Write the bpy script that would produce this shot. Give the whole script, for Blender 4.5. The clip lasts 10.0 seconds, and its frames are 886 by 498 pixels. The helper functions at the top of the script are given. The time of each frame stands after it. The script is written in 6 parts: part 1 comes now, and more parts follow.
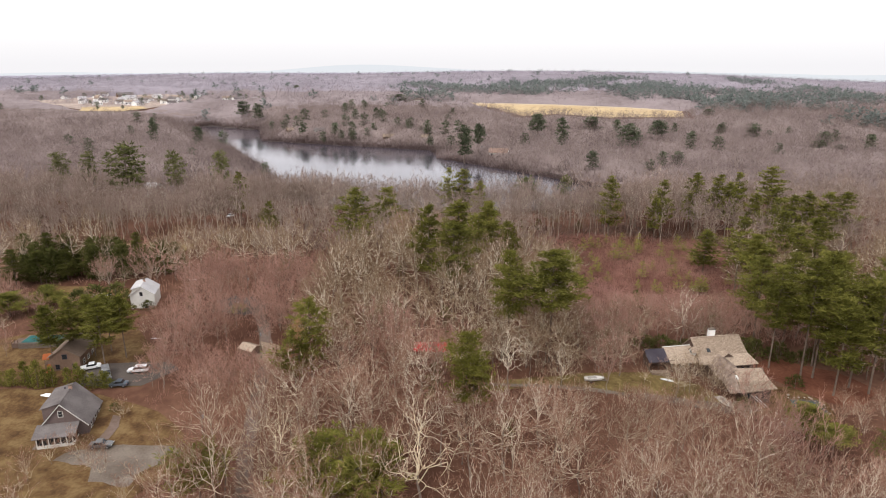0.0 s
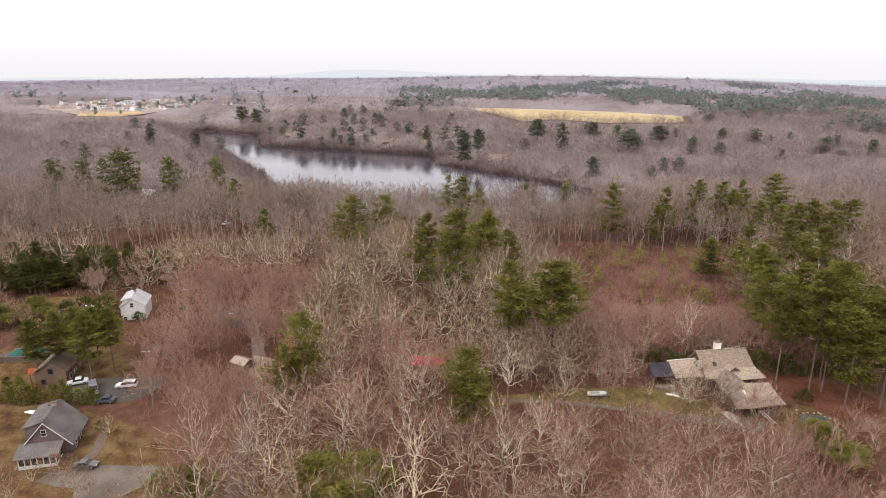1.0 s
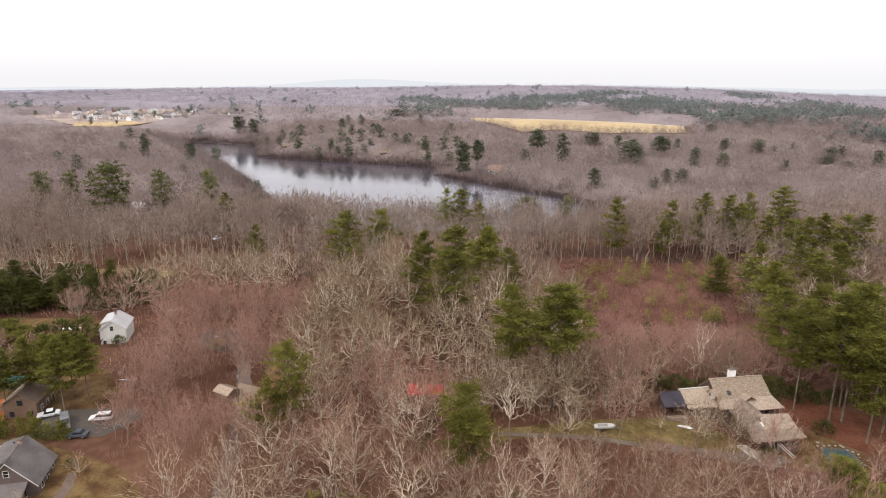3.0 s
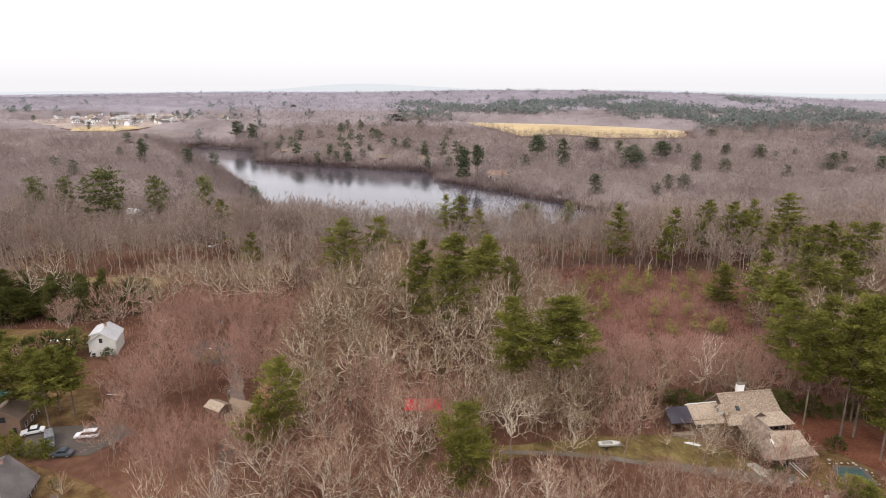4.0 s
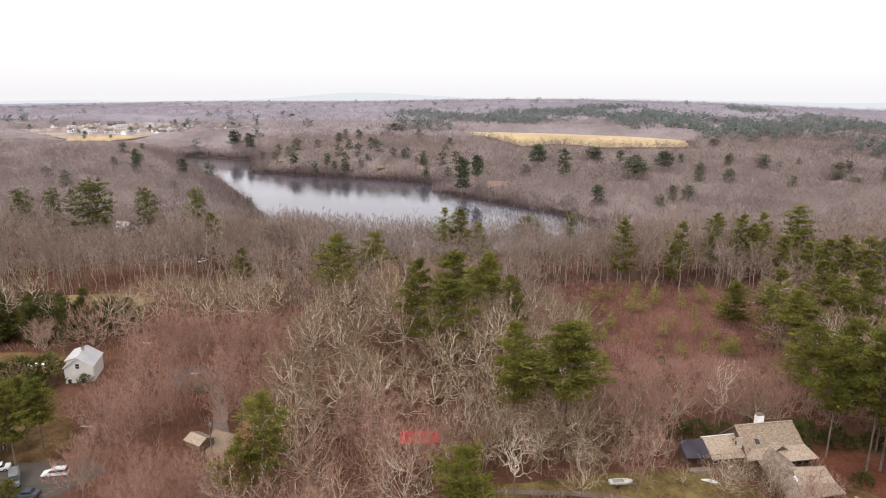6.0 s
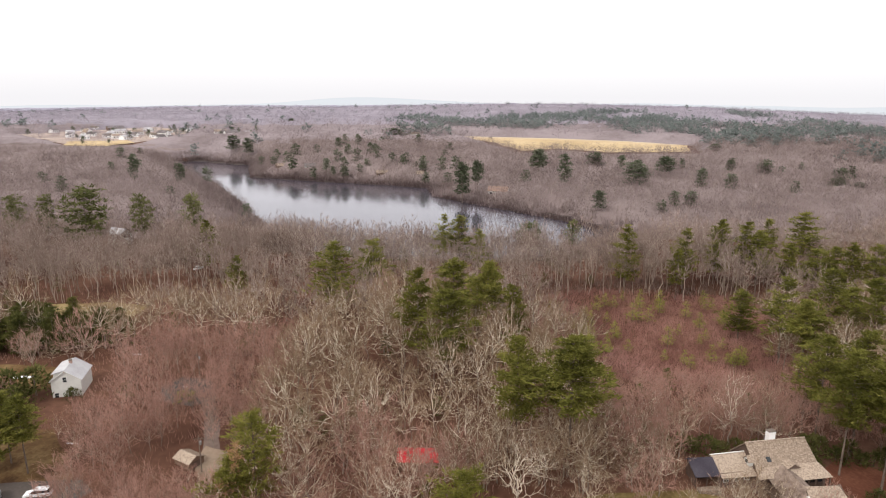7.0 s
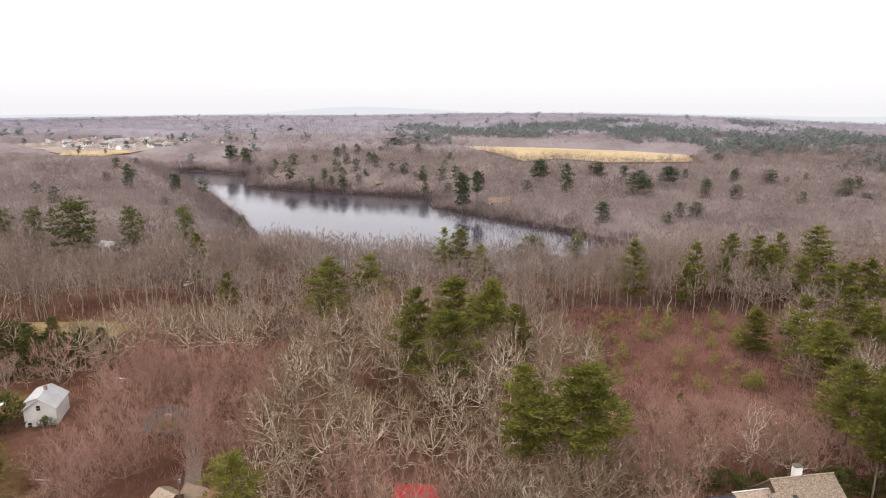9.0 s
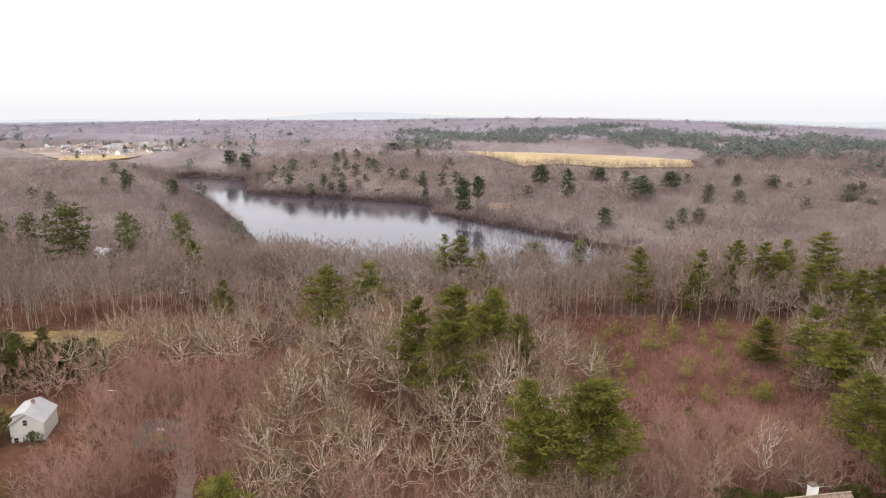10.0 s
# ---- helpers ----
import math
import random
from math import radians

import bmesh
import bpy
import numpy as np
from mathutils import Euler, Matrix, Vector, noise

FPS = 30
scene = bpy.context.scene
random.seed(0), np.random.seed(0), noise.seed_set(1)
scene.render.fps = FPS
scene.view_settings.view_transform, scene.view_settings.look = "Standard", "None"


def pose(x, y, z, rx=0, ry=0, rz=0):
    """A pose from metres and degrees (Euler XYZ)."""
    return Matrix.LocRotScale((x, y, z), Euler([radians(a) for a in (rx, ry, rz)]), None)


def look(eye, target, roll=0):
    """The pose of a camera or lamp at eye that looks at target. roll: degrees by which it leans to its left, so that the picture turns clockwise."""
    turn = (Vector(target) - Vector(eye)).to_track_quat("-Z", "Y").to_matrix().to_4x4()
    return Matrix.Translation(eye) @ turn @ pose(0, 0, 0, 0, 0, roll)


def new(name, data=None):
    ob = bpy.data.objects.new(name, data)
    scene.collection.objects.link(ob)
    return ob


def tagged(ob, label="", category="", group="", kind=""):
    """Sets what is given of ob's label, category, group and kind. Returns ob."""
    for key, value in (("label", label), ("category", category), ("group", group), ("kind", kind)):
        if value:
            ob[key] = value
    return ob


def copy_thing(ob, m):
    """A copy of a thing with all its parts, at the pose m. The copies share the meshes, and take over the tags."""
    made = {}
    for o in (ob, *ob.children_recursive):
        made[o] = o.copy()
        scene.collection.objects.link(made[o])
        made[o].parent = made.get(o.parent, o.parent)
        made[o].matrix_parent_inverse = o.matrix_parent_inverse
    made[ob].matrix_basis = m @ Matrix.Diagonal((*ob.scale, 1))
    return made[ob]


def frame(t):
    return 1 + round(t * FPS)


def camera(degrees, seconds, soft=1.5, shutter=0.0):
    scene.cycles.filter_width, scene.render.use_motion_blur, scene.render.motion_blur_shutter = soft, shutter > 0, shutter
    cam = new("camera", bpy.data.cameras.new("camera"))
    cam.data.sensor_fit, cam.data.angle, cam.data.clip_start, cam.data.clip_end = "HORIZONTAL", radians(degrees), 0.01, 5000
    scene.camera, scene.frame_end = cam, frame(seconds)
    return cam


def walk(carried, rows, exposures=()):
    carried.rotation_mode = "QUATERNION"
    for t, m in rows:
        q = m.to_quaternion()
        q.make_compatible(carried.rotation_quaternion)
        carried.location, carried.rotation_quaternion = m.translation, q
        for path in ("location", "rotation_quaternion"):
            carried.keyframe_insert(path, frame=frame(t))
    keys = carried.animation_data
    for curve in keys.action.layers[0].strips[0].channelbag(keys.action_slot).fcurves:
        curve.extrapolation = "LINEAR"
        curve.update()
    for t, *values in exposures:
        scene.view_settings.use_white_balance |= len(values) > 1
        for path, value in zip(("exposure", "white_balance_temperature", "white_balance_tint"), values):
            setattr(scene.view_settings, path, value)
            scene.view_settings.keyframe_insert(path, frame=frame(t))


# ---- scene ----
# camera: a drone flying forward, level turn, nose slowly coming up
cam = camera(70.2, 10.0, soft=1.05)
PATH = [
    (0, 0.68, -4.26, 75.79, -16.304, 0.661),
    (0.5, 0.84, -1.85, 75.91, -16.094, 0.646),
    (1, 0.99, 0.57, 76.03, -15.888, 0.631),
    (1.5, 1.11, 3.00, 76.14, -15.685, 0.617),
    (2, 1.23, 5.45, 76.25, -15.486, 0.604),
    (2.5, 1.34, 7.90, 76.36, -15.289, 0.592),
    (4, 1.61, 15.32, 76.65, -14.709, 0.558),
    (4.5, 1.69, 17.80, 76.74, -14.517, 0.548),
    (5, 1.76, 20.29, 76.81, -14.326, 0.539),
    (5.5, 1.82, 22.77, 76.88, -14.134, 0.530),
    (7, 1.94, 30.21, 77.02, -13.550, 0.508),
    (7.5, 1.94, 32.67, 77.05, -13.351, 0.502),
    (8, 1.92, 35.11, 77.06, -13.149, 0.497),
    (8.5, 1.87, 37.53, 77.06, -12.943, 0.492),
    (9, 1.78, 39.93, 77.04, -12.734, 0.488),
    (9.5, 1.65, 42.29, 77.01, -12.519, 0.485),
    (10, 1.48, 44.62, 76.96, -12.300, 0.482),
]
walk(cam, [(t, pose(x, y, z, 90 + pitch, 0, yaw) @ pose(0, 0, 0, 0, 0, 0.08)) for t, x, y, z, pitch, yaw in PATH],
     exposures=[(0, 0.0), (10, 0.0)])

# ---------------------------------------------------------------- world and sun: bright overcast
world = bpy.data.worlds.new("overcast_sky")
scene.world = world
world.use_nodes = True
wn, wl = world.node_tree.nodes, world.node_tree.links
wn.clear()
SUN_ELEV, SUN_AZ = 42.0, 235.0
sky = wn.new("ShaderNodeTexSky")
sky.sky_type = "NISHITA"
sky.sun_disc = False
sky.sun_elevation = radians(SUN_ELEV)
sky.sun_rotation = radians(SUN_AZ)
sky.dust_density = 4.0
# overcast: three times as bright overhead as at the horizon
coord = wn.new("ShaderNodeTexCoord")
height = wn.new("ShaderNodeSeparateXYZ")
wl.new(coord.outputs["Generated"], height.inputs["Vector"])
veil = wn.new("ShaderNodeValToRGB")
for k, (at, value) in enumerate(((0.0, (0.945, 0.93, 0.955)), (0.03, (1.01, 0.99, 1.01)), (0.085, (1.42, 1.37, 1.44)), (0.3, (1.60, 1.56, 1.59)), (1.0, (1.75, 1.72, 1.71)))):
    stop = veil.color_ramp.elements[k] if k < 2 else veil.color_ramp.elements.new(at)
    stop.position = at
    stop.color = (*value, 1)
wl.new(height.outputs["Z"], veil.inputs["Fac"])
cloud = wn.new("ShaderNodeMix")
cloud.data_type = "RGBA"
cloud.inputs["Factor"].default_value = 0.97
wl.new(sky.outputs["Color"], cloud.inputs["A"])
wl.new(veil.outputs["Color"], cloud.inputs["B"])
back = wn.new("ShaderNodeBackground")
back.inputs["Strength"].default_value = 1.0
wl.new(cloud.outputs["Result"], back.inputs["Color"])
wout = wn.new("ShaderNodeOutputWorld")
wl.new(back.outputs["Background"], wout.inputs["Surface"])

sun_data = bpy.data.lights.new("sun", "SUN")
sun_data.energy = 1.5
sun_data.angle = radians(14)
sun_data.color = (1.0, 0.95, 0.88)
sun = new("sun", sun_data)
sun.matrix_world = look((0, 0, 200), (0 + math.sin(radians(40)) * 100, math.cos(radians(40)) * 100, 200 - 100 * math.tan(radians(SUN_ELEV))))


# ---------------------------------------------------------------- materials
def material(name, colours, rough=0.85, scales=(0.05, 0.6), grain=0.0, bump=0.0, metal=0.0, jitter=0.25, spec=0.06, island=False, tint=0.0, thin=0.0):
    """A rough natural surface: a ramp through the colours by a coarse and a fine noise in world metres, with per-piece change. thin: the share of light let through by fine twigs and needles."""
    m = bpy.data.materials.new(name)
    m.use_nodes = True
    n, l = m.node_tree.nodes, m.node_tree.links
    bsdf = n["Principled BSDF"]
    bsdf.inputs["Roughness"].default_value = rough
    bsdf.inputs["Metallic"].default_value = metal
    bsdf.inputs["Specular IOR Level"].default_value = spec
    geo = n.new("ShaderNodeNewGeometry")
    coarse = n.new("ShaderNodeTexNoise")
    coarse.inputs["Scale"].default_value = scales[0]
    coarse.inputs["Detail"].default_value = 4
    fine = n.new("ShaderNodeTexNoise")
    fine.inputs["Scale"].default_value = scales[1]
    fine.inputs["Detail"].default_value = 5
    for tex in (coarse, fine):
        l.new(geo.outputs["Position"], tex.inputs["Vector"])
    add = n.new("ShaderNodeMath")
    add.operation = "MULTIPLY_ADD"
    add.inputs[1].default_value = 0.55
    l.new(fine.outputs["Fac"], add.inputs[0])
    part_of = n.new("ShaderNodeMath")
    part_of.operation = "MULTIPLY_ADD"
    part_of.inputs[1].default_value = 1.15
    part_of.inputs[2].default_value = -0.30
    l.new(coarse.outputs["Fac"], part_of.inputs[0])
    l.new(part_of.outputs[0], add.inputs[2])
    change = n.new("ShaderNodeMath")
    change.operation = "MULTIPLY_ADD"
    if island:
        l.new(geo.outputs["Random Per Island"], change.inputs[0])
    else:
        info = n.new("ShaderNodeObjectInfo")
        l.new(info.outputs["Random"], change.inputs[0])
    change.inputs[1].default_value = jitter
    centre = n.new("ShaderNodeMath")
    centre.operation = "SUBTRACT"
    l.new(add.outputs[0], centre.inputs[0])
    centre.inputs[1].default_value = jitter * 0.5
    l.new(centre.outputs[0], change.inputs[2])
    if tint:
        whole = n.new("ShaderNodeObjectInfo")
        shift = n.new("ShaderNodeMath")
        shift.operation = "MULTIPLY_ADD"
        l.new(whole.outputs["Random"], shift.inputs[0])
        shift.inputs[1].default_value = tint
        lower = n.new("ShaderNodeMath")
        lower.operation = "SUBTRACT"
        l.new(change.outputs[0], lower.inputs[0])
        lower.inputs[1].default_value = tint * 0.5
        l.new(lower.outputs[0], shift.inputs[2])
        change = shift
    ramp = n.new("ShaderNodeValToRGB")
    els = ramp.color_ramp.elements
    while len(els) < len(colours):
        els.new(0.5)
    for i, c in enumerate(colours):
        els[i].position = 0.30 + 0.5 * i / max(1, len(colours) - 1)
        els[i].color = (*c, 1)
    l.new(change.outputs[0], ramp.inputs["Fac"])
    l.new(ramp.outputs["Color"], bsdf.inputs["Base Color"])
    if thin:
        through_twigs = n.new("ShaderNodeBsdfTranslucent")
        l.new(ramp.outputs["Color"], through_twigs.inputs["Color"])
        blend = n.new("ShaderNodeMixShader")
        blend.inputs["Fac"].default_value = thin
        l.new(bsdf.outputs["BSDF"], blend.inputs[1])
        l.new(through_twigs.outputs["BSDF"], blend.inputs[2])
        l.new(blend.outputs["Shader"], n["Material Output"].inputs["Surface"])
    if bump:
        b = n.new("ShaderNodeBump")
        b.inputs["Strength"].default_value = bump
        b.inputs["Distance"].default_value = 0.3
        l.new(fine.outputs["Fac"], b.inputs["Height"])
        l.new(b.outputs["Normal"], bsdf.inputs["Normal"])
    return m


M = dict(
    litter=material("leaf_litter", [(0.060, 0.027, 0.018), (0.096, 0.047, 0.031), (0.152, 0.080, 0.054)], 0.95, (0.03, 0.5), bump=0.6),
    pale_bark=material("chalky_pale_bark", [(0.52, 0.425, 0.29), (0.68, 0.575, 0.41), (0.78, 0.68, 0.51)], 0.9, (0.3, 2.0)),
    oak_bark=material("oak_bark", [(0.37, 0.30, 0.215), (0.59, 0.50, 0.38), (0.76, 0.67, 0.54)], 0.9, (0.08, 1.5), jitter=0.35),
    oak_twig=material("oak_twigs", [(0.126, 0.083, 0.051), (0.226, 0.155, 0.100), (0.336, 0.241, 0.163)], 0.9, (0.075, 0.4), jitter=0.25, island=True, tint=0.22, thin=0.45),
    # redder copy of oak_twig for close trees: the thinner haze put into colour
    near_twig=material("unhazed_oak_twigs", [(0.144, 0.073, 0.050), (0.252, 0.138, 0.097), (0.368, 0.221, 0.160)], 0.9, (0.075, 0.4), jitter=0.25, island=True, tint=0.22, thin=0.45),
    maple_bark=material("maple_bark", [(0.27, 0.19, 0.15), (0.42, 0.315, 0.255)], 0.9, (0.08, 1.5)),
    maple_twig=material("maple_twigs", [(0.230, 0.124, 0.096), (0.342, 0.196, 0.155), (0.458, 0.281, 0.226)], 0.9, (0.075, 0.4), jitter=0.25, island=True, tint=0.22, thin=0.45),
    trunk=material("grey_trunk_bark", [(0.135, 0.105, 0.085), (0.215, 0.172, 0.142), (0.30, 0.246, 0.205)], 0.95, (0.12, 1.5), jitter=0.3),
    mid_bark=material("greyed_limbs", [(0.27, 0.215, 0.17), (0.41, 0.335, 0.275), (0.55, 0.46, 0.38)], 0.9, (0.08, 1.0), jitter=0.35),
    # greyer and bluer from belt to belt: aerial haze put into the wood colours
    hazed_mid_twig=material("hazed_grey_pink_twigs", [(0.138, 0.098, 0.081), (0.228, 0.166, 0.141), (0.33, 0.248, 0.214)], 0.9, (0.07, 0.3), jitter=0.25, island=True, thin=0.45),
    hazed_far_twig=material("hazed_far_twigs", [(0.122, 0.091, 0.085), (0.200, 0.153, 0.145), (0.302, 0.24, 0.230)], 0.95, (0.03, 0.10), jitter=0.08, island=True, thin=0.5),
    hazed_remote_twig=material("hazed_remote_twigs", [(0.205, 0.181, 0.206), (0.272, 0.244, 0.276), (0.34, 0.306, 0.342)], 0.95, (0.012, 0.05), jitter=0.08, island=True, thin=0.5),
    hazed_horizon_twig=material("hazed_horizon_twigs", [(0.25, 0.238, 0.282), (0.29, 0.278, 0.327), (0.33, 0.318, 0.37)], 0.95, (0.004, 0.02), jitter=0.08, island=True, thin=0.5),
    hazed_horizon_canopy=material("hazed_horizon_canopy", [(0.235, 0.224, 0.266), (0.275, 0.263, 0.31), (0.315, 0.303, 0.353)], 0.95, (0.003, 0.012)),
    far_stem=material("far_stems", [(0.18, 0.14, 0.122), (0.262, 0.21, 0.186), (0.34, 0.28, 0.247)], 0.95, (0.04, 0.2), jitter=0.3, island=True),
    hazed_far_canopy=material("hazed_far_canopy", [(0.110, 0.083, 0.077), (0.156, 0.120, 0.113), (0.210, 0.166, 0.158)], 0.95, (0.02, 0.25)),
    hazed_remote_canopy=material("hazed_remote_canopy", [(0.178, 0.155, 0.176), (0.224, 0.198, 0.223), (0.272, 0.243, 0.272)], 0.95, (0.012, 0.08)),
    sand=material("sandy_lane", [(0.105, 0.073, 0.058), (0.145, 0.105, 0.087), (0.185, 0.14, 0.12)], 0.95, (0.1, 1.0)),
    bay=material("pale_sand", [(0.21, 0.155, 0.11), (0.29, 0.22, 0.165)], 0.95, (0.2, 1.5)),
    pine_bark=material("pine_bark", [(0.10, 0.075, 0.06), (0.20, 0.155, 0.125)], 0.9, (0.3, 2.0)),
    needles=material("pine_needles", [(0.070, 0.071, 0.014), (0.143, 0.139, 0.029), (0.228, 0.214, 0.053)], 0.75, (0.10, 0.8), jitter=0.45, island=True, tint=0.15, thin=0.4),
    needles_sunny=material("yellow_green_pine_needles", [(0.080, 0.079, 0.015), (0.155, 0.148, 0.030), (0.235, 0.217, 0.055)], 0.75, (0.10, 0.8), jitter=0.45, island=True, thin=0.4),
    # needles of the farther pines, greyed and blued by haze painted into them
    hazed_far_needles=material("hazed_far_pine_needles", [(0.060, 0.071, 0.040), (0.090, 0.103, 0.062), (0.125, 0.138, 0.090)], 0.85, (0.03, 0.3), jitter=0.12, island=True, thin=0.25),
    hazed_mid_needles=material("hazed_mid_pine_needles", [(0.062, 0.068, 0.023), (0.110, 0.115, 0.041), (0.168, 0.167, 0.066)], 0.85, (0.05, 0.5), jitter=0.35, island=True, thin=0.35),
    hazed_hill_needles=material("hazed_hill_pine_needles", [(0.140, 0.162, 0.150), (0.170, 0.191, 0.176), (0.20, 0.221, 0.205)], 0.9, (0.01, 0.05), jitter=0.12, island=True, thin=0.5),
    yew=material("dark_yew", [(0.046, 0.049, 0.014), (0.083, 0.086, 0.026), (0.132, 0.128, 0.043)], 0.8, (0.2, 1.0), jitter=0.4, island=True, tint=0.2, thin=0.35),
    # woods behind the field, their share of distance haze mixed into the colour
    hazed_belt_twig=material("hazed_belt_twigs", [(0.185, 0.151, 0.155), (0.262, 0.217, 0.226), (0.342, 0.292, 0.302)], 0.95, (0.02, 0.08), jitter=0.1, island=True, thin=0.5),
    hazed_belt_canopy=material("hazed_belt_canopy", [(0.135, 0.107, 0.106), (0.182, 0.147, 0.147), (0.235, 0.194, 0.196)], 0.95, (0.015, 0.15)),
    rust=material("rusty_dead_needles", [(0.24, 0.135, 0.065), (0.36, 0.22, 0.115)], 0.9, (0.2, 1.0), jitter=0.4, island=True, thin=0.2),
    olive=material("olive_needles", [(0.045, 0.05, 0.013), (0.085, 0.088, 0.022), (0.13, 0.125, 0.036)], 0.85, (0.1, 1.0), jitter=0.4, island=True, thin=0.35),
    young_pine=material("young_pine_needles", [(0.18, 0.175, 0.038), (0.30, 0.275, 0.072)], 0.8, (0.2, 1.0), jitter=0.4, island=True, thin=0.2),
    brush=material("red_brush", [(0.26, 0.128, 0.108), (0.37, 0.20, 0.17), (0.46, 0.268, 0.232)], 0.95, (0.06, 0.6), jitter=0.25, island=True, thin=0.4),
    grass=material("dormant_lawn", [(0.058, 0.031, 0.016), (0.108, 0.064, 0.029), (0.165, 0.11, 0.052)], 0.95, (0.28, 1.6), bump=0.3),
    moss=material("mossy_lawn", [(0.085, 0.057, 0.024), (0.146, 0.106, 0.042), (0.212, 0.160, 0.074)], 0.95, (0.34, 1.6), bump=0.3),
    meadow=material("tan_meadow_grass", [(0.15, 0.10, 0.045), (0.21, 0.15, 0.07), (0.27, 0.20, 0.10)], 0.95, (0.12, 1.2), bump=0.3),
    shore_ground=material("dark_shore_ground", [(0.045, 0.034, 0.031), (0.07, 0.054, 0.049)], 0.95, (0.05, 0.5)),
    gold=material("dry_field_grass", [(0.31, 0.225, 0.12), (0.405, 0.30, 0.163), (0.48, 0.37, 0.225)], 0.95, (0.012, 0.15)),
    straw=material("pale_straw", [(0.36, 0.28, 0.19), (0.45, 0.36, 0.255)], 0.95, (0.02, 0.2)),
    gravel=material("gravel_drive", [(0.098, 0.077, 0.062), (0.135, 0.109, 0.089), (0.18, 0.149, 0.124)], 0.95, (0.15, 2.5), bump=0.3),
    dirt=material("red_pine_straw", [(0.088, 0.034, 0.021), (0.14, 0.056, 0.034), (0.195, 0.085, 0.053)], 0.95, (0.12, 1.5), bump=0.3),
    shore=material("purple_shore_brush", [(0.085, 0.058, 0.055), (0.125, 0.088, 0.083)], 0.95, (0.03, 0.3), jitter=0.4, island=True, thin=0.4),
    bright=material("bright_white_paint", [(0.74, 0.73, 0.71), (0.83, 0.82, 0.80)], 0.6, (0.4, 3.0)),
    asphalt=material("old_asphalt", [(0.080, 0.066, 0.058), (0.122, 0.103, 0.092)], 0.9, (0.1, 2.0)),
    grey_roof=material("grey_asphalt_shingle", [(0.085, 0.074, 0.072), (0.125, 0.11, 0.107), (0.17, 0.15, 0.146)], 0.9, (0.3, 4.0)),
    grey_wall=material("brown_grey_clapboard", [(0.115, 0.085, 0.08), (0.155, 0.12, 0.11)], 0.8, (0.3, 3.0)),
    cedar=material("weathered_cedar_shingle", [(0.155, 0.116, 0.087), (0.268, 0.206, 0.156), (0.39, 0.312, 0.244)], 0.9, (3.0, 9.0), jitter=0.25),
    old_cedar=material("mossy_brown_cedar", [(0.105, 0.075, 0.060), (0.175, 0.130, 0.105), (0.26, 0.20, 0.165)], 0.9, (1.0, 6.0), jitter=0.25),
    cedar_wall=material("brown_cedar_siding", [(0.09, 0.06, 0.048), (0.15, 0.105, 0.085)], 0.9, (0.3, 3.0)),
    white=material("white_paint", [(0.52, 0.505, 0.47), (0.62, 0.605, 0.57)], 0.6, (0.3, 2.0)),
    white_roof=material("light_grey_roof", [(0.33, 0.32, 0.325), (0.44, 0.43, 0.435)], 0.7, (0.3, 3.0)),
    black_roof=material("dark_metal_roof", [(0.040, 0.034, 0.044), (0.068, 0.060, 0.072)], 0.5, (0.3, 3.0)),
    tan_wall=material("tan_brown_siding", [(0.14, 0.09, 0.065), (0.20, 0.135, 0.10)], 0.85, (0.3, 3.0)),
    brick=material("chimney_brick", [(0.30, 0.19, 0.15), (0.40, 0.27, 0.22)], 0.9, (0.5, 5.0)),
    red_roof=material("red_metal_roof", [(0.52, 0.022, 0.035), (0.66, 0.04, 0.055)], 0.5, (0.4, 3.0)),
    red_shingle=material("faded_red_shingle", [(0.22, 0.145, 0.115), (0.31, 0.215, 0.175)], 0.9, (0.3, 2.0)),
    tan_roof=material("tan_shingle", [(0.15, 0.11, 0.085), (0.22, 0.165, 0.13)], 0.9, (0.3, 3.0)),
    teal=material("teal_cover", [(0.016, 0.075, 0.072), (0.028, 0.110, 0.103)], 0.6, (0.4, 2.0)),
    gelcoat=material("weathered_gelcoat", [(0.56, 0.54, 0.51), (0.72, 0.70, 0.67)], 0.45, (0.5, 3.0)),
    tarp=material("grey_tarp", [(0.30, 0.285, 0.265), (0.42, 0.40, 0.375)], 0.7, (0.6, 3.0)),
    grey_cover=material("grey_teal_pool_cover", [(0.035, 0.062, 0.060), (0.058, 0.092, 0.088)], 0.5, (0.4, 2.0)),
    stone=material("pale_garden_stone", [(0.22, 0.185, 0.155), (0.33, 0.285, 0.24), (0.45, 0.40, 0.345)], 0.9, (0.8, 5.0), jitter=0.5),
    flag=material("pale_flagstones", [(0.20, 0.165, 0.125), (0.29, 0.245, 0.19), (0.38, 0.325, 0.26)], 0.9, (0.5, 3.0), bump=0.3),
    orange=material("orange_plastic", [(0.27, 0.075, 0.028), (0.36, 0.11, 0.042)], 0.5, (0.4, 2.0)),
    galvanised=material("galvanised_steel", [(0.35, 0.35, 0.36), (0.45, 0.45, 0.46)], 0.45, (0.5, 4.0), metal=0.7),
    town=material("pale_open_ground", [(0.25, 0.192, 0.168), (0.335, 0.268, 0.232), (0.42, 0.345, 0.285)], 0.95, (0.02, 0.1)),
    snow=material("old_snow", [(0.72, 0.73, 0.76), (0.85, 0.86, 0.88)], 0.7, (0.4, 2.0)),
)


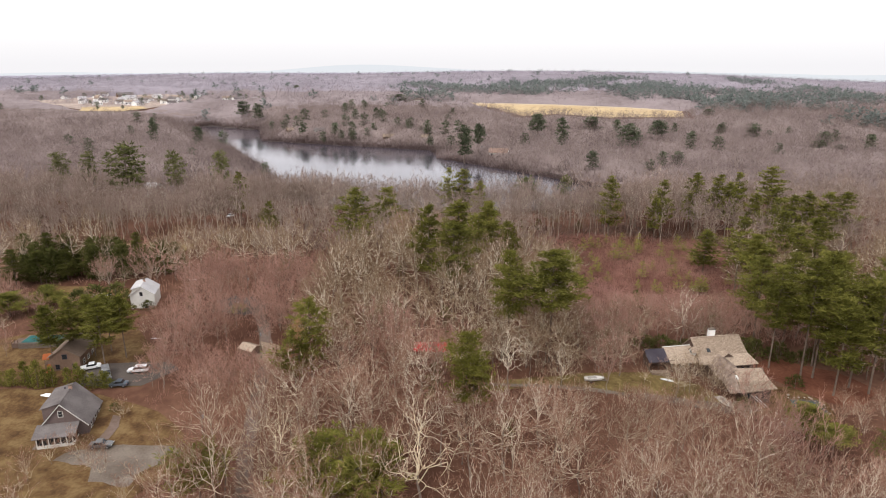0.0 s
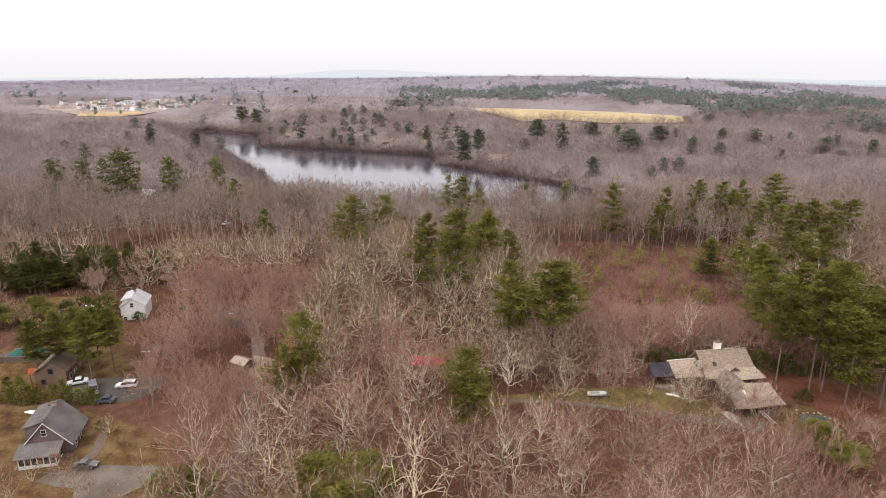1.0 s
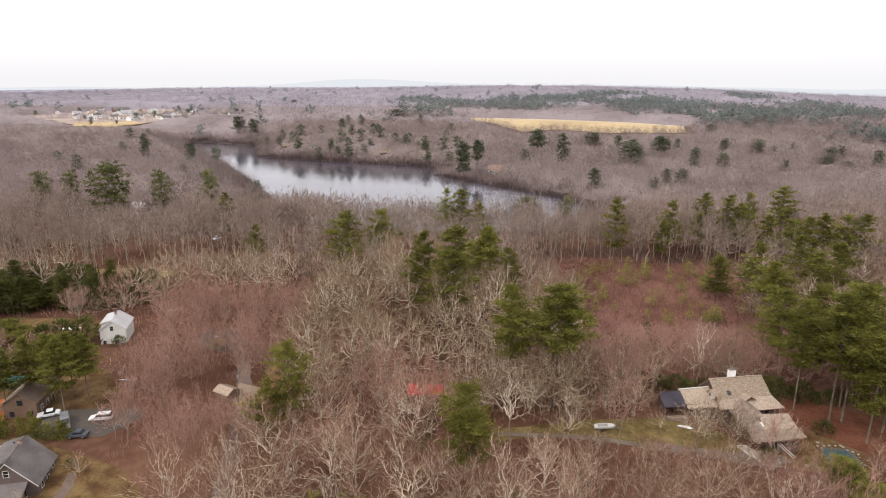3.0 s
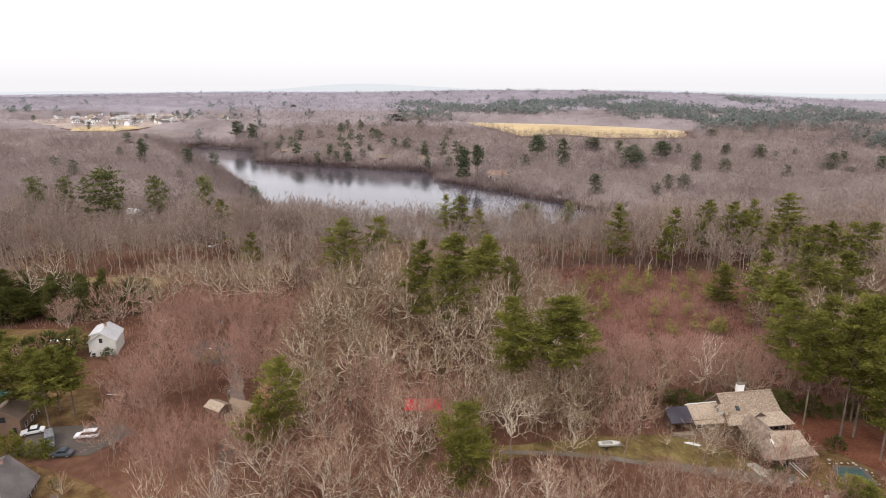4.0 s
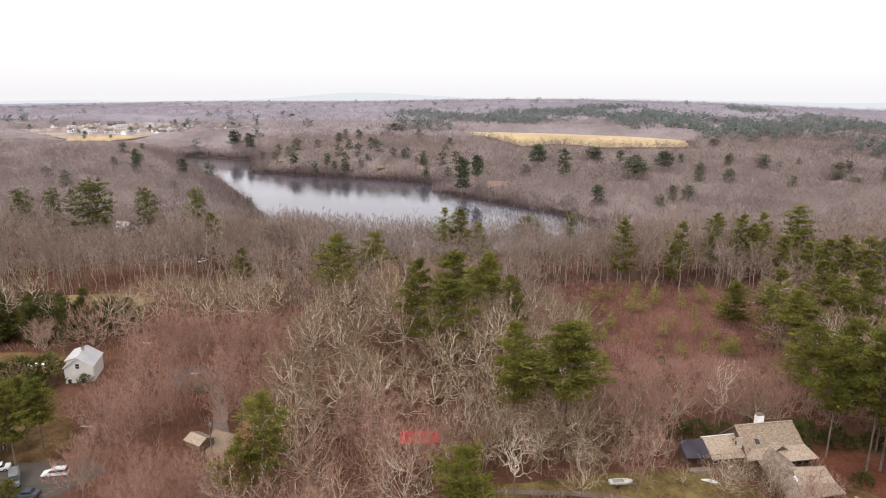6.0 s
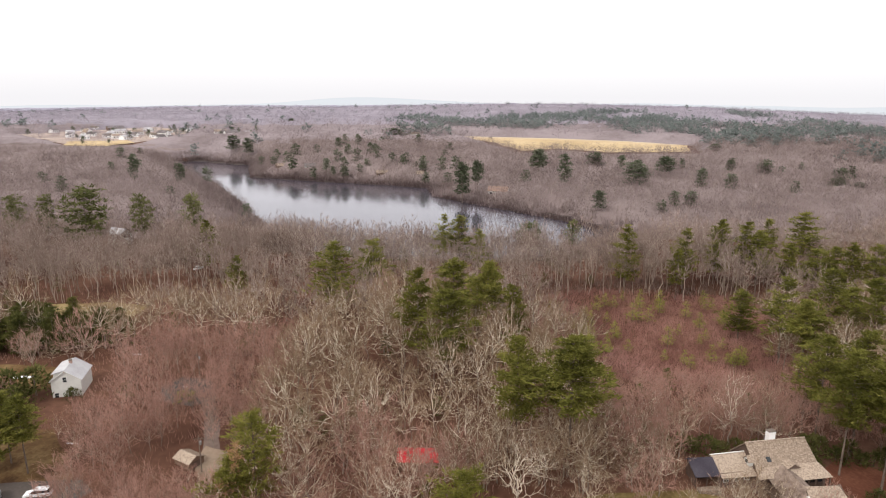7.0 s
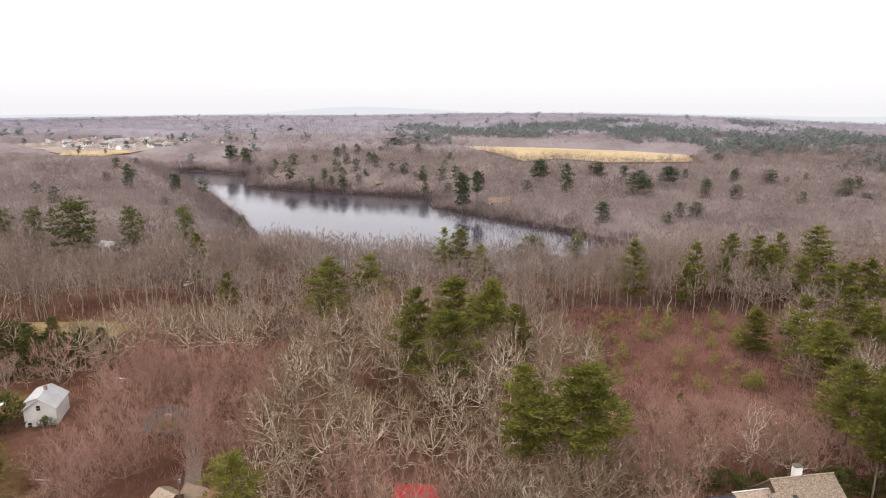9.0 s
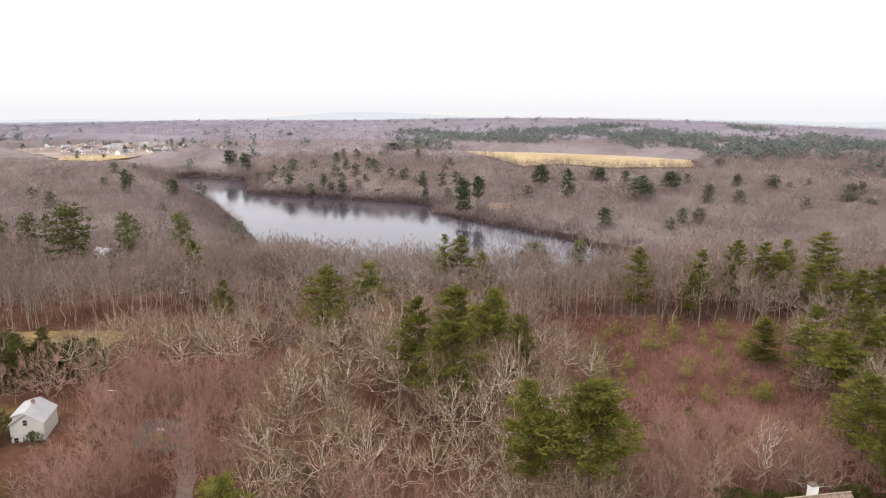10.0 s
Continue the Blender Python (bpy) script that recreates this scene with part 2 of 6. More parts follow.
def water_material():
    m = bpy.data.materials.new("pond_water")
    m.use_nodes = True
    n, l = m.node_tree.nodes, m.node_tree.links
    b = n["Principled BSDF"]
    b.inputs["Base Color"].default_value = (0.045, 0.040, 0.052, 1)
    b.inputs["IOR"].default_value = 1.33
    geo = n.new("ShaderNodeNewGeometry")
    gust = n.new("ShaderNodeTexNoise")
    gust.inputs["Scale"].default_value = 0.012
    l.new(geo.outputs["Position"], gust.inputs["Vector"])
    rough = n.new("ShaderNodeMapRange")
    rough.inputs["From Min"].default_value = 0.35
    rough.inputs["From Max"].default_value = 0.65
    rough.inputs["To Min"].default_value = 0.07
    rough.inputs["To Max"].default_value = 0.12
    l.new(gust.outputs["Fac"], rough.inputs["Value"])
    l.new(rough.outputs["Result"], b.inputs["Roughness"])
    return m


M["water"] = water_material()


# ---------------------------------------------------------------- mesh helpers
def mesh_of(name, verts, faces, mats, index=None):
    """A mesh from arrays of vertices and triangles, with material slots."""
    me = bpy.data.meshes.new(name)
    verts, faces = np.asarray(verts, np.float32), np.asarray(faces, np.int32)
    me.vertices.add(len(verts))
    me.vertices.foreach_set("co", verts.ravel())
    me.loops.add(faces.size)
    me.loops.foreach_set("vertex_index", faces.ravel())
    me.polygons.add(len(faces))
    me.polygons.foreach_set("loop_start", np.arange(0, faces.size, faces.shape[1], dtype=np.int32))
    for mt in mats:
        me.materials.append(mt)
    if index is not None:
        me.polygons.foreach_set("material_index", np.asarray(index, np.int32))
    me.update(calc_edges=True)
    return me


def part(name, bm, mat, parent, label=""):
    """Links a bmesh as one mesh object under a thing or a part."""
    me = bpy.data.meshes.new(name)
    bm.to_mesh(me)
    bm.free()
    me.materials.append(mat)
    ob = new(name, me)
    ob.parent = parent
    return tagged(ob, label)


def inside(poly, x, y):
    """Which of the points lie in the polygon."""
    x, y = np.asarray(x, float), np.asarray(y, float)
    hit = np.zeros(x.shape, bool)
    for (x0, y0), (x1, y1) in zip(poly, poly[1:] + poly[:1]):
        cross = (y0 > y) != (y1 > y)
        hit ^= cross & (x < (x1 - x0) * (y - y0) / ((y1 - y0) or 1e-9) + x0)
    return hit


def edge_distance(poly, x, y):
    """Distance to the polygon's outline, negative inside."""
    d = np.full(np.shape(x), 1e9)
    for (x0, y0), (x1, y1) in zip(poly, poly[1:] + poly[:1]):
        ux, uy = x1 - x0, y1 - y0
        k = np.clip(((x - x0) * ux + (y - y0) * uy) / (ux * ux + uy * uy), 0, 1)
        d = np.minimum(d, np.hypot(x - x0 - k * ux, y - y0 - k * uy))
    return np.where(inside(poly, x, y), -d, d)


# ---------------------------------------------------------------- the plan
WATER = 1.0
POND = [(-62, 335), (-20, 328), (30, 326), (62, 335), (92, 378), (86, 403), (73, 425), (49, 453), (24, 483), (-9, 521), (-15, 568),
        (-44, 582), (-96, 602), (-141, 621), (-189, 641), (-208, 696), (-223, 750), (-300, 800), (-330, 780), (-282, 700),
        (-198, 572), (-131, 446), (-92, 362)]
HEIGHTS = [(-80, 107, 0.0), (-75, 133, 3.6), (-88, 170, 6.0), (-101, 279, 8.0), (-200, 320, 8.0), (-115, 200, 7.0), (35, 135, 0.2),
           (72, 139, -5.6), (95, 143, -6.6), (105, 157, -8.0), (150, 165, -9.0), (55, 255, -1.0), (100, 253, -1.5), (56, 210, -3.0),
           (0, 110, 1.0), (0, 180, 3.0), (-30, 230, 5.0), (0, 280, 4.5), (135, 290, 1.0), (58, 146, -0.5), (80, 110, -4.0), (0, 60, 0.0), (-100, 88, 0.0), (-110, 148, 4.5), (-50, 140, 3.0), (-40, 90, 0.5), (40, 100, -1.0), (120, 120, -6.0), (95, 200, -4.0), (20, 150, 2.0), (-60, 178, 4.8)]


REACH = 26.0
spots = np.array(HEIGHTS, float)
near = np.exp(-((spots[:, None, :2] - spots[None, :, :2]) ** 2).sum(-1) / (2 * REACH ** 2))
SWELL = np.linalg.solve(near + 0.05 * np.eye(len(spots)), spots[:, 2] - 3.0)


def base_height(x, y):
    """The lie of the land: known spots near by, then a slow rise to the far hills."""
    x, y = np.asarray(x, float), np.asarray(y, float)
    rise = np.clip((y - 540) / 240, 0, 1)
    far = 3.0 + 15.5 * rise * rise * (3 - 2 * rise) + 5.0 * np.clip((y - 760) / 700, 0, 1)
    east, west = np.clip((x - 850) / 800, 0, 1), np.clip((-x - 900) / 1500, 0, 1)
    brow = 20 * np.exp(-((x - 250) / 650) ** 2) + 8 * np.exp(-((x + 750) / 350) ** 2)
    hill = brow * np.exp(-((y - 2000) / 520) ** 2) - np.clip((y - 1300) / 1200, 0, 1) * (58 * east + 20 * west)
    hill = hill - 22 * np.clip((y - 3000) / 900, 0, 1)
    z = far + hill
    for (px, py, _), k in zip(HEIGHTS, SWELL):
        z = z + k * np.exp(-((x - px) ** 2 + (y - py) ** 2) / (2 * REACH ** 2))
    return z



GX = 110 * np.sinh(np.linspace(-4.25, 4.25, 231))
GY = 60 + 130 * np.sinh(np.linspace(-1.9, 4.32, 231))


def land_height(x, y):
    z = base_height(x, y)
    d = edge_distance(POND, x, y)
    bank = WATER + np.where(d > 0, d * 0.12, d * 0.10)
    k = np.clip(d / 70, 0, 1)
    return np.where(d < 70, bank * (1 - k) + np.maximum(z, WATER + 0.6) * k, z)


gx, gy = np.meshgrid(GX, GY)
GZ = land_height(gx, gy)


def ground_z(x, y):
    """Height of the ground sheet at points, by its own grid."""
    x, y = np.asarray(x, float), np.asarray(y, float)
    i = np.clip(np.searchsorted(GX, x) - 1, 0, len(GX) - 2)
    j = np.clip(np.searchsorted(GY, y) - 1, 0, len(GY) - 2)
    u, v = (x - GX[i]) / (GX[i + 1] - GX[i]), (y - GY[j]) / (GY[j + 1] - GY[j])
    return GZ[j, i] * (1 - u) * (1 - v) + GZ[j, i + 1] * u * (1 - v) + GZ[j + 1, i] * (1 - u) * v + GZ[j + 1, i + 1] * u * v


def gz(x, y):
    return float(ground_z(x, y))


ny, nx = gx.shape
quad = (np.arange(ny - 1)[:, None] * nx + np.arange(nx - 1)[None]).ravel()
ground = new("ground", mesh_of("ground", np.stack([gx, gy, GZ], -1).reshape(-1, 3), np.stack([quad, quad + 1, quad + nx + 1, quad + nx], -1), [M["litter"]]))
# a darker ground colour within twelve metres of the water
ground.data.materials.append(M["shore_ground"])
mid_x, mid_y = (gx[:-1, :-1] + gx[1:, 1:]) / 2, (gy[:-1, :-1] + gy[1:, 1:]) / 2
ground.data.polygons.foreach_set("material_index", (edge_distance(POND, mid_x, mid_y) < 12).astype(np.int32).ravel())
ground.data.polygons.foreach_set("use_smooth", np.ones(len(ground.data.polygons), bool))
tagged(ground, "brown leaf-littered woodland ground rolling to the horizon", "ground", kind="structure")

bm = bmesh.new()
ring = [bm.verts.new((x, y, WATER)) for x, y in [(-400, 310), (150, 310), (150, 420), (60, 520), (-100, 680), (-180, 860), (-400, 860)]]
bm.faces.new(ring)
me = bpy.data.meshes.new("water")
bm.to_mesh(me)
bm.free()
me.materials.append(M["water"])
tagged(new("water", me), "still dark pond water mirroring the white sky", "pond", kind="structure")


def drape(name, poly, mat, lift, label, category, wobble=0.0, cell=4.0):
    """A thin sheet of another surface laid over the ground inside an outline."""
    bm = bmesh.new()
    pts = []
    for (x0, y0), (x1, y1) in zip(poly, poly[1:] + poly[:1]):
        n = max(1, int(math.hypot(x1 - x0, y1 - y0) / cell))
        for k in range(n):
            x, y = x0 + (x1 - x0) * k / n, y0 + (y1 - y0) * k / n
            if wobble:
                v = noise.noise_vector((x * 0.3 / max(cell / 4, 1), y * 0.3 / max(cell / 4, 1), 3.1))
                x, y = x + v.x * wobble, y + v.y * wobble
            pts.append((x, y))
    f = bm.faces.new([bm.verts.new((x, y, 0)) for x, y in pts])
    if f.normal.z < 0:
        f.normal_flip()
    bmesh.ops.triangulate(bm, faces=[f])
    for _ in range(6):
        long_edges = [e for e in bm.edges if e.calc_length() > cell * 1.6]
        if not long_edges:
            break
        bmesh.ops.subdivide_edges(bm, edges=long_edges, cuts=1)
        bmesh.ops.triangulate(bm, faces=bm.faces[:])
    for v in bm.verts:
        v.co.z = gz(v.co.x, v.co.y) + lift
    bmesh.ops.recalc_face_normals(bm, faces=bm.faces[:])
    if sum(f.normal.z for f in bm.faces) < 0:
        bmesh.ops.reverse_faces(bm, faces=bm.faces[:])
    me = bpy.data.meshes.new(name)
    bm.to_mesh(me)
    bm.free()
    me.materials.append(mat)
    return tagged(new(name, me), label, category, kind="structure")


LAWN_L = [(-100, 86), (-62, 86), (-52, 100), (-55, 112), (-64, 119), (-70, 122), (-88, 127), (-112, 127)]
DRIVE_L = [(-78.5, 103.4), (-70, 101.4), (-67.5, 97.5), (-59.5, 95.5), (-59.3, 99), (-58, 101.5), (-52, 104.3), (-50, 105), (-50, 108), (-57, 107.4), (-66, 108.4), (-72, 107.2), (-77, 106)]
YARD_M = [(-125, 131), (-100, 128), (-84, 127), (-72, 128), (-69, 136), (-77, 147), (-85, 155), (-97, 156), (-110, 156), (-125, 150)]
PARKING = [(-88, 128), (-72, 128.5), (-66, 136), (-70, 139), (-88, 137)]
LAWN_W = [(-132, 176), (-99, 171), (-96, 184), (-130, 189)]
HOUSE_W = [(-101, 167), (-85, 166), (-86, 182), (-100, 182)]
MEADOW = [(-148, 229), (-126, 228), (-104, 229), (-103, 240), (-120, 244), (-146, 246)]
CUL = [(-71, 177), (-68, 183), (-61, 183), (-56, 177), (-55.5, 171), (-60, 168), (-67, 169.5)]
LANE_LINE = [(-57.5, 173), (-52.5, 162), (-48.5, 150), (-45.6, 138), (-43.6, 126), (-41.8, 114), (-39.5, 103), (-36.5, 92), (-33, 80), (-29, 64)]


def strip(line, half):
    """The outline of a way of even width along a line."""
    sides = ([], [])
    for k, (x, y) in enumerate(line):
        (x0, y0), (x1, y1) = line[max(k - 1, 0)], line[min(k + 1, len(line) - 1)]
        ln = math.hypot(x1 - x0, y1 - y0)
        for s, side in zip((-1, 1), sides):
            side.append((x + s * half * (y1 - y0) / ln, y - s * half * (x1 - x0) / ln))
    return sides[0] + sides[1][::-1]


LANE = strip(LANE_LINE, 1.7)
LANE_EDGE = strip(LANE_LINE[3:], 1.9)
LANE_BAY = [(-50.5, 152), (-44.5, 150), (-42, 145), (-43.5, 139), (-47.5, 140), (-50, 145)]
FIELD_W = [(-484, 852), (-458, 806), (-418, 800), (-408, 836), (-432, 868)]
LAWN_R = [(6, 135), (30, 139), (52, 143.5), (64, 142), (70, 138), (66, 134), (48, 133), (30, 134), (10, 131)]
DRIVE_R = [(8, 132.8), (28, 133.1), (46, 131.4), (62, 131.2), (70, 131), (71, 135.5), (58, 134.4), (44, 133.2), (28, 134.6), (8, 134)]
DIRT_R = [(84, 158), (89, 151), (93, 146), (97, 141), (103, 139), (111, 143), (116, 151), (110, 160), (96, 164)]
POOLYARD = [(70, 134), (80, 131), (95, 132), (97, 141), (92, 147), (84, 147)]
CLEARING = [(34, 240), (44, 215), (56, 203), (84, 200), (104, 214), (112, 240), (108, 264), (60, 264), (40, 256)]
FIELD = [(-92, 968), (-40, 940), (10, 915), (50, 890), (68, 815), (84, 745), (126, 772), (177, 738), (272, 741), (296, 817), (242, 880), (151, 932), (48, 965), (-40, 985)]
TOWN = [(-660, 1000), (-450, 800), (-400, 815), (-400, 900), (-400, 1000), (-400, 1100), (-540, 1200)]
HOUSE_R = [(50, 142), (66, 134), (84, 132), (86, 150), (80, 158), (60, 156), (50, 150)]
SHED_R = [(-9.5, 139), (0.5, 139), (1.5, 151.5), (-10, 151.5)]
TOWN_B = [(-365, 1000), (-320, 960), (-285, 975), (-300, 1060), (-350, 1070)]
FRONT_W = [(-101, 158), (-84, 157), (-84, 170), (-101, 170)]
HEDGE = [(-112, 117), (-72, 117), (-70, 132), (-112, 132)]
STRAW = [(84, 128), (96, 124), (106, 130), (118, 138), (122, 150), (112, 160), (96, 165), (84, 165)]
GARAGE = [(-53.5, 143), (-46, 142), (-45, 151), (-53.5, 151)]
OPEN = [HEDGE, STRAW, GARAGE, HOUSE_R, TOWN_B, FRONT_W, SHED_R, HOUSE_W, MEADOW, LAWN_L, YARD_M, LAWN_W, CUL, LANE_EDGE, FIELD_W, LAWN_R, DRIVE_R, DIRT_R, POOLYARD, CLEARING, FIELD, TOWN]

drape("lawn_1", LAWN_L, M["grass"], 0.05, "tan dormant lawn round the grey house", "lawn", 1.2)
drape("driveway_1", DRIVE_L, M["gravel"], 0.10, "pale gravel driveway beside the grey house", "driveway", 1.1, 1.6)
drape("lawn_2", YARD_M, M["grass"], 0.05, "patchy dormant back yard with brown grass", "lawn", 1.5)
drape("driveway_2", PARKING, M["asphalt"], 0.10, "worn asphalt parking pad behind the hedge", "driveway", 0.4)
drape("lawn_3", LAWN_W, M["grass"], 0.05, "yellow-green lawn by the white house", "lawn", 1.5)
drape("lawn_6", MEADOW, M["meadow"], 0.05, "small yellow meadow between the woods", "lawn", 1.5)
drape("road", CUL, M["asphalt"], 0.07, "dark asphalt turning circle among the trees", "road", 0.8)
drape("lane", LANE, M["sand"], 0.08, "narrow worn grey lane winding through the trees", "road", 0.5, 2.5)
drape("lane_bay", LANE_BAY, M["bay"], 0.12, "pale sandy turning bay beside the lane", "road", 0.5, 2.0)
drape("lawn_4", LAWN_R, M["moss"], 0.05, "mossy yellow-green lawn before the shingled house", "lawn", 1.0)
drape("driveway_3", DRIVE_R, M["gravel"], 0.10, "long grey gravel driveway to the shingled house", "driveway", 0.5)
drape("pine_straw", DIRT_R, M["dirt"], 0.05, "rust-red pine straw under tall pines", "ground", 1.5)
drape("lawn_5", POOLYARD, M["grass"], 0.06, "rough dormant grass round the small pool", "lawn", 1.0)
drape("field", FIELD, M["gold"], 0.5, "golden dry hay field among the far woods", "field", 6.0, 25.0)
drape("field", [(-494, 856), (-464, 796), (-412, 790), (-398, 838), (-428, 878)], M["gold"], 0.9, "small golden field before the village", "field", 5.0, 20.0)
drape("field_margin", [(48, 965), (151, 932), (242, 880), (294, 822), (280, 815), (234, 866), (143, 914), (40, 946), (-40, 966), (-40, 983)], M["straw"], 0.7, "pale mown margin along the hay field", "field", 3.0, 15.0)
drape("town_ground", TOWN_B, M["town"], 0.5, "pale open ground between village houses", "field", 5.0, 25.0)
drape("town_ground", TOWN, M["town"], 0.5, "pale open ground of the distant village", "field", 8.0, 30.0)


# ---------------------------------------------------------------- trees
rng = np.random.default_rng(7)


class Tree:
    """Collects branches as tapering prisms and twigs as slivers."""

    def __init__(self):
        self.v, self.f, self.m = [], [], []
        self.n = 0

    def add(self, verts, faces, mat):
        self.v.append(np.asarray(verts, float))
        self.f.append(np.asarray(faces, int) + self.n)
        self.m += [mat] * len(faces)
        self.n += len(verts)

    def limb(self, pts, radii, sides=3, mat=0):
        pts = np.asarray(pts, float)
        k = len(pts)
        vs, fs = [], []
        for i in range(k):
            d = pts[min(i + 1, k - 1)] - pts[max(i - 1, 0)]
            d = d / (np.linalg.norm(d) + 1e-9)
            a = np.cross(d, (0.3, 0.9, 0.2))
            a /= np.linalg.norm(a) + 1e-9
            b = np.cross(d, a)
            for s in range(sides):
                w = 2 * math.pi * s / sides
                vs.append(pts[i] + radii[i] * (math.cos(w) * a + math.sin(w) * b))
        for i in range(k - 1):
            for s in range(sides):
                p, q = i * sides + s, i * sides + (s + 1) % sides
                fs += [(p, q, q + sides), (p, q + sides, p + sides)]
        self.add(vs, fs, mat)

    def sliver(self, p, d, width, mat):
        """One twig: a thin blade, wide at its foot."""
        side = np.cross(d, rng.normal(size=3))
        side *= width / (np.linalg.norm(side) + 1e-9)
        self.add([p - side, p + side, p + d], [(0, 1, 2)], mat)

    def arrays(self):
        return np.concatenate(self.v), np.concatenate(self.f), np.array(self.m)


def unit(v):
    return v / (np.linalg.norm(v) + 1e-9)


def along(pts, g):
    """The place and direction at the share g of a line of points."""
    q = min(max(g, 0.0), 0.999) * (len(pts) - 1)
    j = int(q)
    return pts[j] + (pts[j + 1] - pts[j]) * (q - j), unit(pts[j + 1] - pts[j])


def crooked(p, q, steps, wander, bow):
    """A crooked line from p to q that first sags outward and then rises."""
    p, q = np.asarray(p, float), np.asarray(q, float)
    ln = np.linalg.norm(q - p)
    out = []
    for i in range(steps + 1):
        g = i / steps
        c = p + (q - p) * g
        c = c + np.array((0, 0, -bow * ln * g * (1 - g)))
        if 0 < i < steps:
            c = c + rng.normal(size=3) * wander * ln / steps
        out.append(c)
    return out


def bare_tree(height, radius, fork=0.4, leaders=8, boughs=6, twigs=6, tips=2, wander=0.35, bow=0.5, thick=1.0, twig_len=1.0, twig_w=0.02,
              fine=True, flat=0.38, pale=0.45, rise=0.6, stray=0.65):
    """A leafless broadleaf tree: a trunk that forks into crooked leaders, boughs and a dome of twigs. Faces: 0 bark, 1 twigs."""
    tr = Tree()
    r0 = 0.014 * height * thick
    top = np.array((rng.uniform(-0.4, 0.4), rng.uniform(-0.4, 0.4), height * (fork + 0.18)))
    trunk = crooked((0, 0, -0.5), top, 4, 0.10, 0.0)
    tr.limb(trunk, [r0 * 1.2, r0 * 0.95, r0 * 0.85, r0 * 0.75, r0 * 0.5], 5 if fine else 3, 2)
    spin = rng.uniform(0, 6.28)
    for i in range(leaders):
        s = math.sqrt((i + 0.3) / leaders) * rng.uniform(0.88, 1.08)
        az = spin + i * 2.4 + rng.uniform(-0.3, 0.3)
        tip = np.array((radius * s * math.cos(az), radius * s * math.sin(az), height * (1 - flat * s * s) * rng.uniform(0.93, 1.03)))
        start, _ = along(trunk, 1.0 - 0.42 * s * rng.uniform(0.5, 1.0))
        line = crooked(start, tip, 6 if fine else 4, wander, bow * s)
        lr = r0 * rng.uniform(0.40, 0.55)
        n = len(line)
        tr.limb(line, [lr * (1 - 0.92 * k / (n - 1)) ** 1.1 for k in range(n)], 4 if fine else 3)
        ln = np.linalg.norm(tip - start)
        for b in range(boughs):
            g = 0.28 + 0.72 * (b + rng.uniform(0.1, 0.9)) / boughs
            bp, bd = along(line, g)
            side = unit(bd + rng.normal(size=3) * stray + np.array((0, 0, 0.5 * rise + 0.1)))
            bl = ln * (0.52 - 0.26 * g) * rng.uniform(0.7, 1.25)
            br = lr * (0.58 - 0.27 * g)
            bough = crooked(bp, bp + side * bl, 3 if fine else 2, wander * 0.8, 0.3)
            if fine:
                tr.limb(bough, [br, br * 0.72, br * 0.45, br * 0.1], 3)
            else:
                tr.sliver(bough[0], (bough[1] - bough[0]) * 1.15, br * 1.7, 0)
                tr.sliver(bough[1] - (bough[1] - bough[0]) * 0.3, bough[2] - bough[1], br * 1.3, 0)
            for _ in range(twigs):
                tp, td = along(bough, rng.uniform(0.15, 1.0))
                td = unit(td + rng.normal(size=3) * 0.6 + np.array((0, 0, rise))) * twig_len * rng.uniform(0.7, 1.7)
                tr.sliver(tp, td, twig_w * 1.5, 0 if rng.uniform() < pale else 1)
                for _ in range(tips):
                    d2 = unit(unit(td) + rng.normal(size=3) * 0.65 + np.array((0, 0, 0.7 * rise))) * twig_len * rng.uniform(0.5, 1.1)
                    tr.sliver(tp + td * rng.uniform(0.2, 0.9), d2, twig_w, 1)
    return tr.arrays()


def far_tree(height, radius, blades, width, limbs=5, reach=(0.09, 0.19)):
    """A bare tree seen from far: stem, pale limbs and a dome of massed twigs."""
    tr = Tree()
    tr.sliver(np.array((0, 0, -0.5)), np.array((0.3, 0, height * 0.8)), 0.15, 0)
    for i in range(limbs):
        az = i * 2.4 + rng.uniform(-0.5, 0.5)
        p = np.array((0, 0, height * rng.uniform(0.2, 0.45)))
        tr.sliver(p, np.array((math.cos(az) * radius * 0.75, math.sin(az) * radius * 0.75, height * rng.uniform(0.3, 0.5))), 0.08, 0)
        q = np.array((math.cos(az), math.sin(az), 0.0)) * radius * rng.uniform(0.4, 0.9)
        tr.sliver(q + np.array((0, 0, -0.5)), np.array((rng.normal() * 0.5, rng.normal() * 0.5, height * rng.uniform(0.5, 0.75))), 0.09, 0)
    for i in range(blades):
        az, s = rng.uniform(0, 6.28), math.sqrt(rng.uniform(0, 1))
        crown = height * (1 - 0.5 * s * s)
        c = 1.0 - 0.6 * rng.uniform(0, 1) ** 1.8
        ln = rng.uniform(*reach) * height
        p = np.array((math.cos(az) * s * radius * 0.85, math.sin(az) * s * radius * 0.85, max(crown * c - ln, 0.3)))
        d = unit(np.array((math.cos(az) * s * 1.1, math.sin(az) * s * 1.1, 0.85)) + rng.normal(size=3) * 0.45) * ln
        tr.sliver(p, d, width * rng.uniform(0.6, 1.4), 1)
    return tr.arrays()


def brush_clump(height, radius, blades, width):
    """A low thicket of upright stems."""
    tr = Tree()
    for _ in range(blades):
        az, s = rng.uniform(0, 6.28), math.sqrt(rng.uniform(0, 1)) * radius
        d = unit(np.array((rng.normal() * 0.35, rng.normal() * 0.35, 1.0))) * height * rng.uniform(0.5, 1.1)
        tr.sliver(np.array((math.cos(az) * s, math.sin(az) * s, -0.1)), d, width, 1)
    return tr.arrays()


